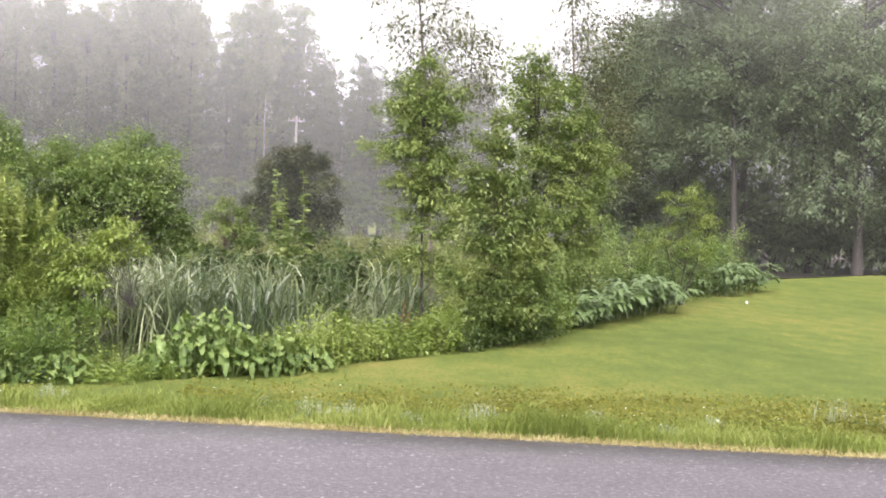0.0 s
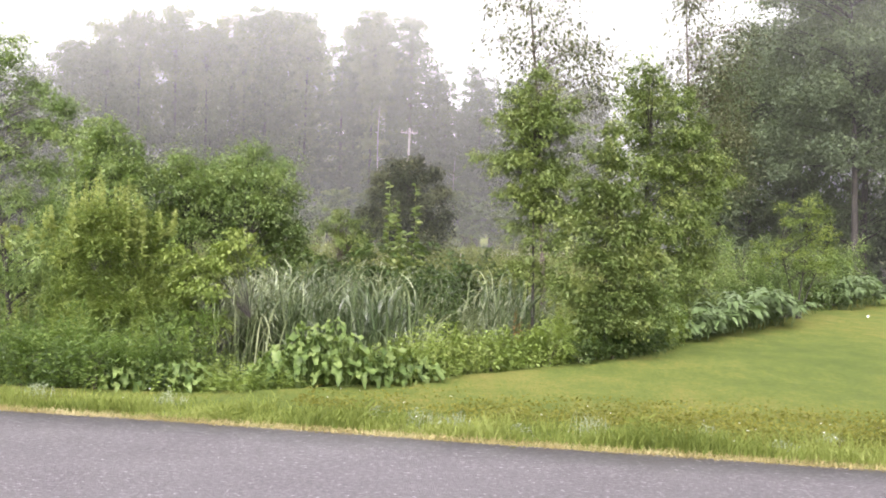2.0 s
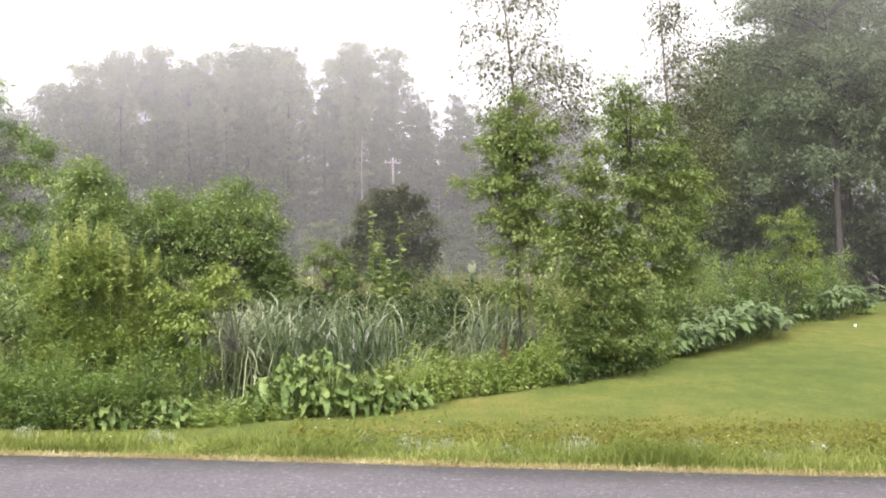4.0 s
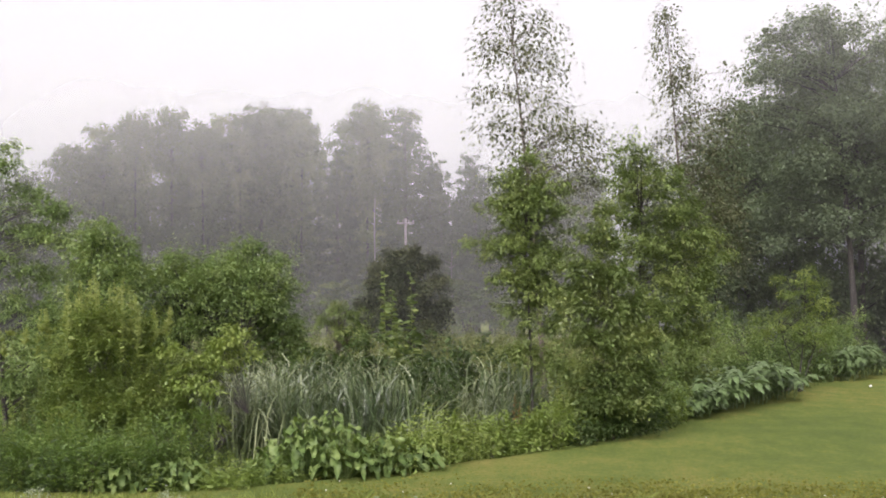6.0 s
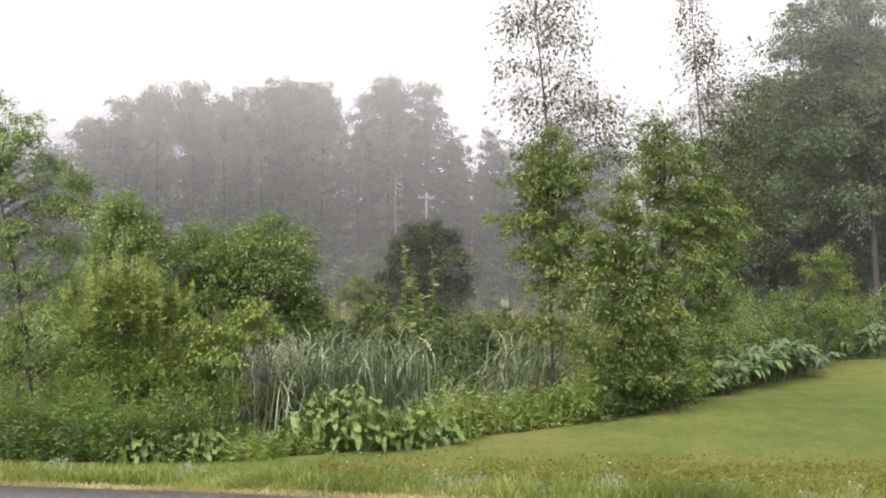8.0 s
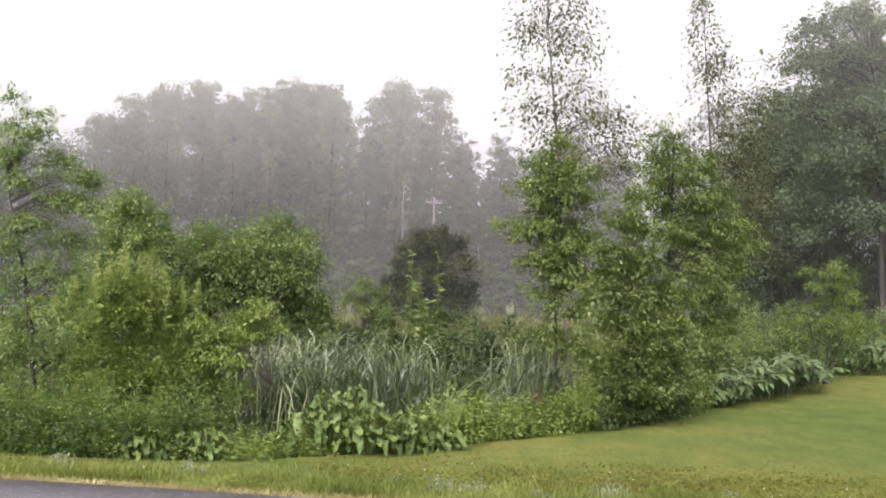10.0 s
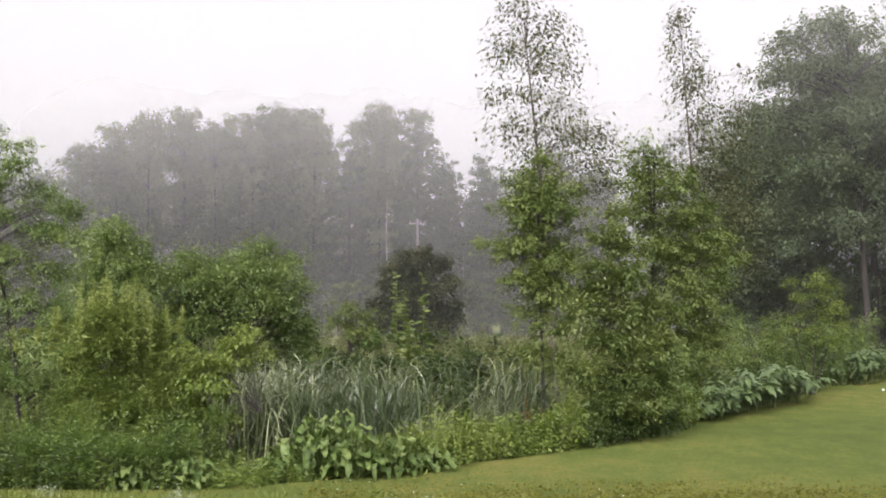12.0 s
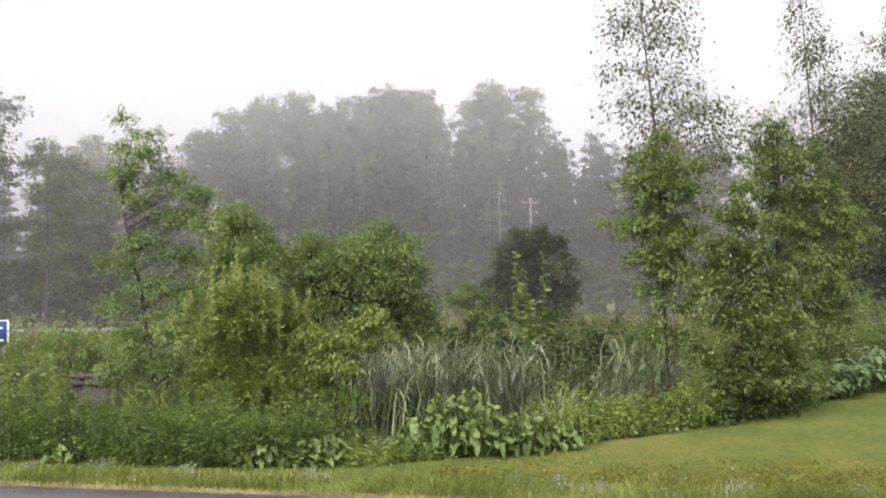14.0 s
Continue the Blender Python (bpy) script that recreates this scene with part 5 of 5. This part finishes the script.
def yard_ball():
    me = bpy.data.meshes.new("ball")
    bm = bmesh.new()
    bmesh.ops.create_icosphere(bm, subdivisions=3, radius=0.028)
    for v in bm.verts:
        v.co *= 1 + 0.02 * noise.noise(v.co * 60)
    bm.to_mesh(me)
    bm.free()
    me.polygons.foreach_set("use_smooth", np.ones(len(me.polygons), bool))
    me.materials.append(WHITE)
    ob = new("ball", me)
    ob.location = (9.33, 24.3, float(land(9.33, 24.3)) + 0.027)
    tagged(ob, "small white ball lying on the lawn", "ball")


WHITE = mottled_material("scuffed_white_plastic", [(0.0, (0.62, 0.62, 0.6)), (0.5, (0.78, 0.78, 0.76)), (1.0, (0.85, 0.85, 0.84))], 8, 60, 0.5, 0.1)
BLUE = mottled_material("blue_sign_paint", [(0.0, (0.02, 0.05, 0.16)), (0.5, (0.03, 0.07, 0.22)), (1.0, (0.05, 0.09, 0.26))], 4, 40, 0.4, 0.05)
yard_ball()


def blue_sign():
    x, y = -11.66, 25.0
    root = new("roadside_sign")
    root.location = (x, y, float(land(x, y)))
    z = root.location.z
    tagged(root, "small blue sign board with white bars on two stakes", "sign")
    s = Sheaf()
    add_box(s, (-0.45, -0.012, 0.80 - z), (0.5, 0.012, 1.33 - z))
    part("board", s, BLUE, root)
    s = Sheaf()
    add_box(s, (-0.47, -0.02, 1.33 - z), (0.52, 0.02, 1.36 - z))
    add_box(s, (0.5, -0.02, 0.78 - z), (0.53, 0.02, 1.33 - z))
    part("frame", s, WHITE, root)
    for lo, hi, zz in ((-0.3, 0.4, 1.16), (-0.3, 0.3, 1.04), (-0.2, 0.42, 0.90)):
        s = Sheaf()
        add_box(s, (lo, -0.018, zz - z), (hi, -0.0125, zz + 0.05 - z))
        part("bar", s, WHITE, root)
    for sx in (-0.35, 0.4):
        s = Sheaf()
        add_box(s, (sx - 0.02, 0.012, -0.1), (sx + 0.02, 0.045, 1.3 - z))
        part("stake", s, PALE_WOOD, root)


blue_sign()


def rusty_rail():
    x, y = -8.9, 24.0
    root = new("guard_rail")
    root.location = (x, y, float(land(x, y)))
    z = root.location.z
    tagged(root, "low rusty steel rail over a ditch culvert", "rail")
    for lo, hi in ((0.16, 0.25), (0.03, 0.11)):
        s = Sheaf()
        add_box(s, (-0.52, -0.05, lo - z), (0.50, 0.03, hi - z))
        part("beam", s, RUST, root)
    s = Sheaf()
    add_box(s, (-0.5, 0.031, -0.1), (0.48, 0.045, 0.05 - z))
    part("plate", s, RUST, root)
    for px in (-0.3, 0.26):
        s = Sheaf()
        add_box(s, (px - 0.05, 0.046, -0.1), (px + 0.05, 0.13, 0.28 - z))
        part("post", s, RUST, root)


rusty_rail()


def far_road():
    s = Sheaf()
    x = np.linspace(-90, 60, 151)
    rows = []
    for y, up in ((57.5, -0.2), (57.7, 0.05), (60.5, 0.09), (63.3, 0.05), (63.5, -0.2)):
        rows.append(np.stack([x, np.full(151, y), land(x, np.full(151, 60.0)) + up], 1))
    i = (np.arange(4)[:, None] * 151 + np.arange(150)[None]).ravel()
    s.add(np.concatenate(rows), quad=np.stack([i, i + 1, i + 152, i + 151], 1))
    tagged(part("road_far", s, GRAVEL, None), "pale gravelly country road on the far bank", "road", kind="structure")


GRAVEL = mottled_material("pale_gravel", [(0.0, (0.14, 0.13, 0.11)), (0.5, (0.2, 0.19, 0.165)), (1.0, (0.28, 0.265, 0.235))], 1.5, 40, 0.9, 0.4)
far_road()


# pale weeds and clover along the verge
def tuft(name, label, mat, places, h, leaf, per, narrow):
    for x, y, size in places:
        root = new(name)
        root.location = (x, y, float(land(x, y)))
        tagged(root, label, "weed", name + " tufts")
        s = Sheaf()
        a, d = RNG.uniform(0, 6.28, per), np.abs(RNG.normal(size=per)) * 0.09 * size
        p = np.stack([np.cos(a) * d, np.sin(a) * d, RNG.uniform(0.0, h * size, per) * np.exp(-(d / 0.16) ** 2)], 1)
        way = np.stack([np.cos(a), np.sin(a), RNG.uniform(0.2, 1.4, per)], 1)
        q = leaf * RNG.uniform(0.6, 1.3, per)
        add_leaves(s, p, way, q, q * narrow)
        add_blades(s, p[: per // 3] * [1, 1, 0], h * size, 0.004, 0.2, 0.1, 2)
        part("foliage", s, mat, root)


tuft("silvery_weed", "silvery pale flowering weed tuft on the verge", SILVER, [(x, float(road_edge(x)) + dy, sz) for x, dy, sz in ((0.12, 0.62, 1.3), (0.42, 0.72, 1.1), (1.5, 0.75, 1.5), (2.4, 0.8, 1.2), (3.35, 0.9, 1.0), (4.6, 1.6, 1.9), (4.9, 1.3, 1.3), (-0.25, 1.0, 0.8), (-2.1, 0.9, 1.0), (-3.3, 0.8, 1.2), (-4.3, 1.0, 1.2), (-5.0, 0.9, 1.0), (2.9, 0.55, 0.8), (0.9, 0.6, 0.7))], 0.12, 0.026, 90, 0.5)
tuft("coarse_grass_tuft", "tuft of coarse broad grass on the lawn", VERGE, [(x, float(road_edge(x)) + dy, sz) for x, dy, sz in ((-0.35, 0.78, 1.2), (-1.5, 0.25, 0.9), (2.0, 1.3, 0.8), (-3.9, 0.5, 1.0), (3.8, 0.6, 1.0))], 0.14, 0.10, 70, 0.14)


def clover():
    s = Sheaf()
    x, y = inside(110000, -1.0, 9, 7.5, 13)
    past = y - road_edge(x)
    dens = np.array([noise.noise((a * 1.1, b * 2.2, 3.5)) for a, b in zip(x, y)])
    keep = (past > 0.7) & (RNG.random(len(x)) < 0.8 * np.clip((2.9 + 0.06 * x - past) / 1.5, 0, 1)) & (dens * 0.8 + RNG.normal(size=len(x)) * 0.2 + 0.7 * ramp01(x, -0.8, 3.5) > 0.3)
    x, y = x[keep], y[keep]
    a = RNG.uniform(0, 6.28, len(x))
    way = np.stack([np.cos(a), np.sin(a), RNG.uniform(0.0, 0.5, len(x))], 1)
    size = RNG.uniform(0.018, 0.04, len(x))
    add_leaves(s, on_land(x, y, RNG.uniform(0.02, 0.07, len(x))), way, size, size * 0.8)
    tagged(part("clover_patch", s, CLOVER, None), "patch of low brownish green clover leaves in the lawn", "clover", kind="stuff")


CLOVER = leaf_material("brownish_clover_leaf", (0.1, 0.105, 0.022), (0.17, 0.18, 0.038), (0.28, 0.28, 0.075), 0.6, 0.45, 0.2, 0.9)
clover()


def flower_specks():
    s = Sheaf()
    x, y = inside(170, -7, 8, 8, 14)
    past = y - road_edge(x)
    keep = (past > 0.3) & (past < 2.2)
    x, y = x[keep], y[keep]
    p = np.repeat(on_land(x, y, RNG.uniform(0.05, 0.13, len(x))), 6, 0)
    a = np.tile(np.arange(6) * 1.05, len(x))
    add_leaves(s, p, np.stack([np.cos(a), np.sin(a), np.full(len(a), 0.4)], 1), 0.01, 0.007)
    tagged(part("clover_flowers", s, WHITE, None), "tiny white clover flowers in the grass", "flowers", kind="stuff")


flower_specks()


# ---- pale house beyond the trees ----
SIDING = mottled_material("pale_grey_siding", [(0.0, (0.3, 0.31, 0.33)), (0.5, (0.36, 0.37, 0.39)), (1.0, (0.42, 0.43, 0.45))], 0.6, 8, 0.8, 0.1, (1, 1, 6))
ROOFING = mottled_material("light_grey_roof_shingle", [(0.0, (0.26, 0.27, 0.29)), (0.5, (0.34, 0.35, 0.37)), (1.0, (0.42, 0.43, 0.45))], 1.0, 20, 0.85, 0.3)


def pale_house():
    root = new("house")
    root.location = (18.5, 63, float(land(18.5, 63)))
    tagged(root, "pale grey house half hidden behind the trees", "house")
    w, d, h, top = 4.6, 3.6, 3.0, 5.4
    walls = Sheaf()
    for lo, hi in (((-w, -d, 0), (w, -d + 0.15, h)), ((-w, d - 0.15, 0), (w, d, h)), ((-w, -d + 0.15, 0), (-w + 0.15, d - 0.15, h)), ((w - 0.15, -d + 0.15, 0), (w, d - 0.15, h))):
        add_box(walls, lo, hi)
    for x in (-w, w - 0.15):
        walls.add([(x, -d, h), (x, d, h), (x, 0, top), (x + 0.15, -d, h), (x + 0.15, d, h), (x + 0.15, 0, top)], tri=[(0, 2, 1), (3, 4, 5)])
    part("wall", walls, SIDING, root)
    for sgn in (-1, 1):
        roof = Sheaf()
        e = sgn * (d + 0.4)
        drop = h - 0.4 * (top - h) / d
        p = [(-w - 0.4, e, drop), (w + 0.4, e, drop), (w + 0.4, 0, top + 0.02), (-w - 0.4, 0, top + 0.02)]
        roof.add(p + [(a, b, c + 0.14) for a, b, c in p], quad=[(0, 3, 2, 1), (4, 5, 6, 7), (0, 1, 5, 4), (1, 2, 6, 5), (2, 3, 7, 6), (3, 0, 4, 7)])
        part("roof", roof, ROOFING, root)


pale_house()
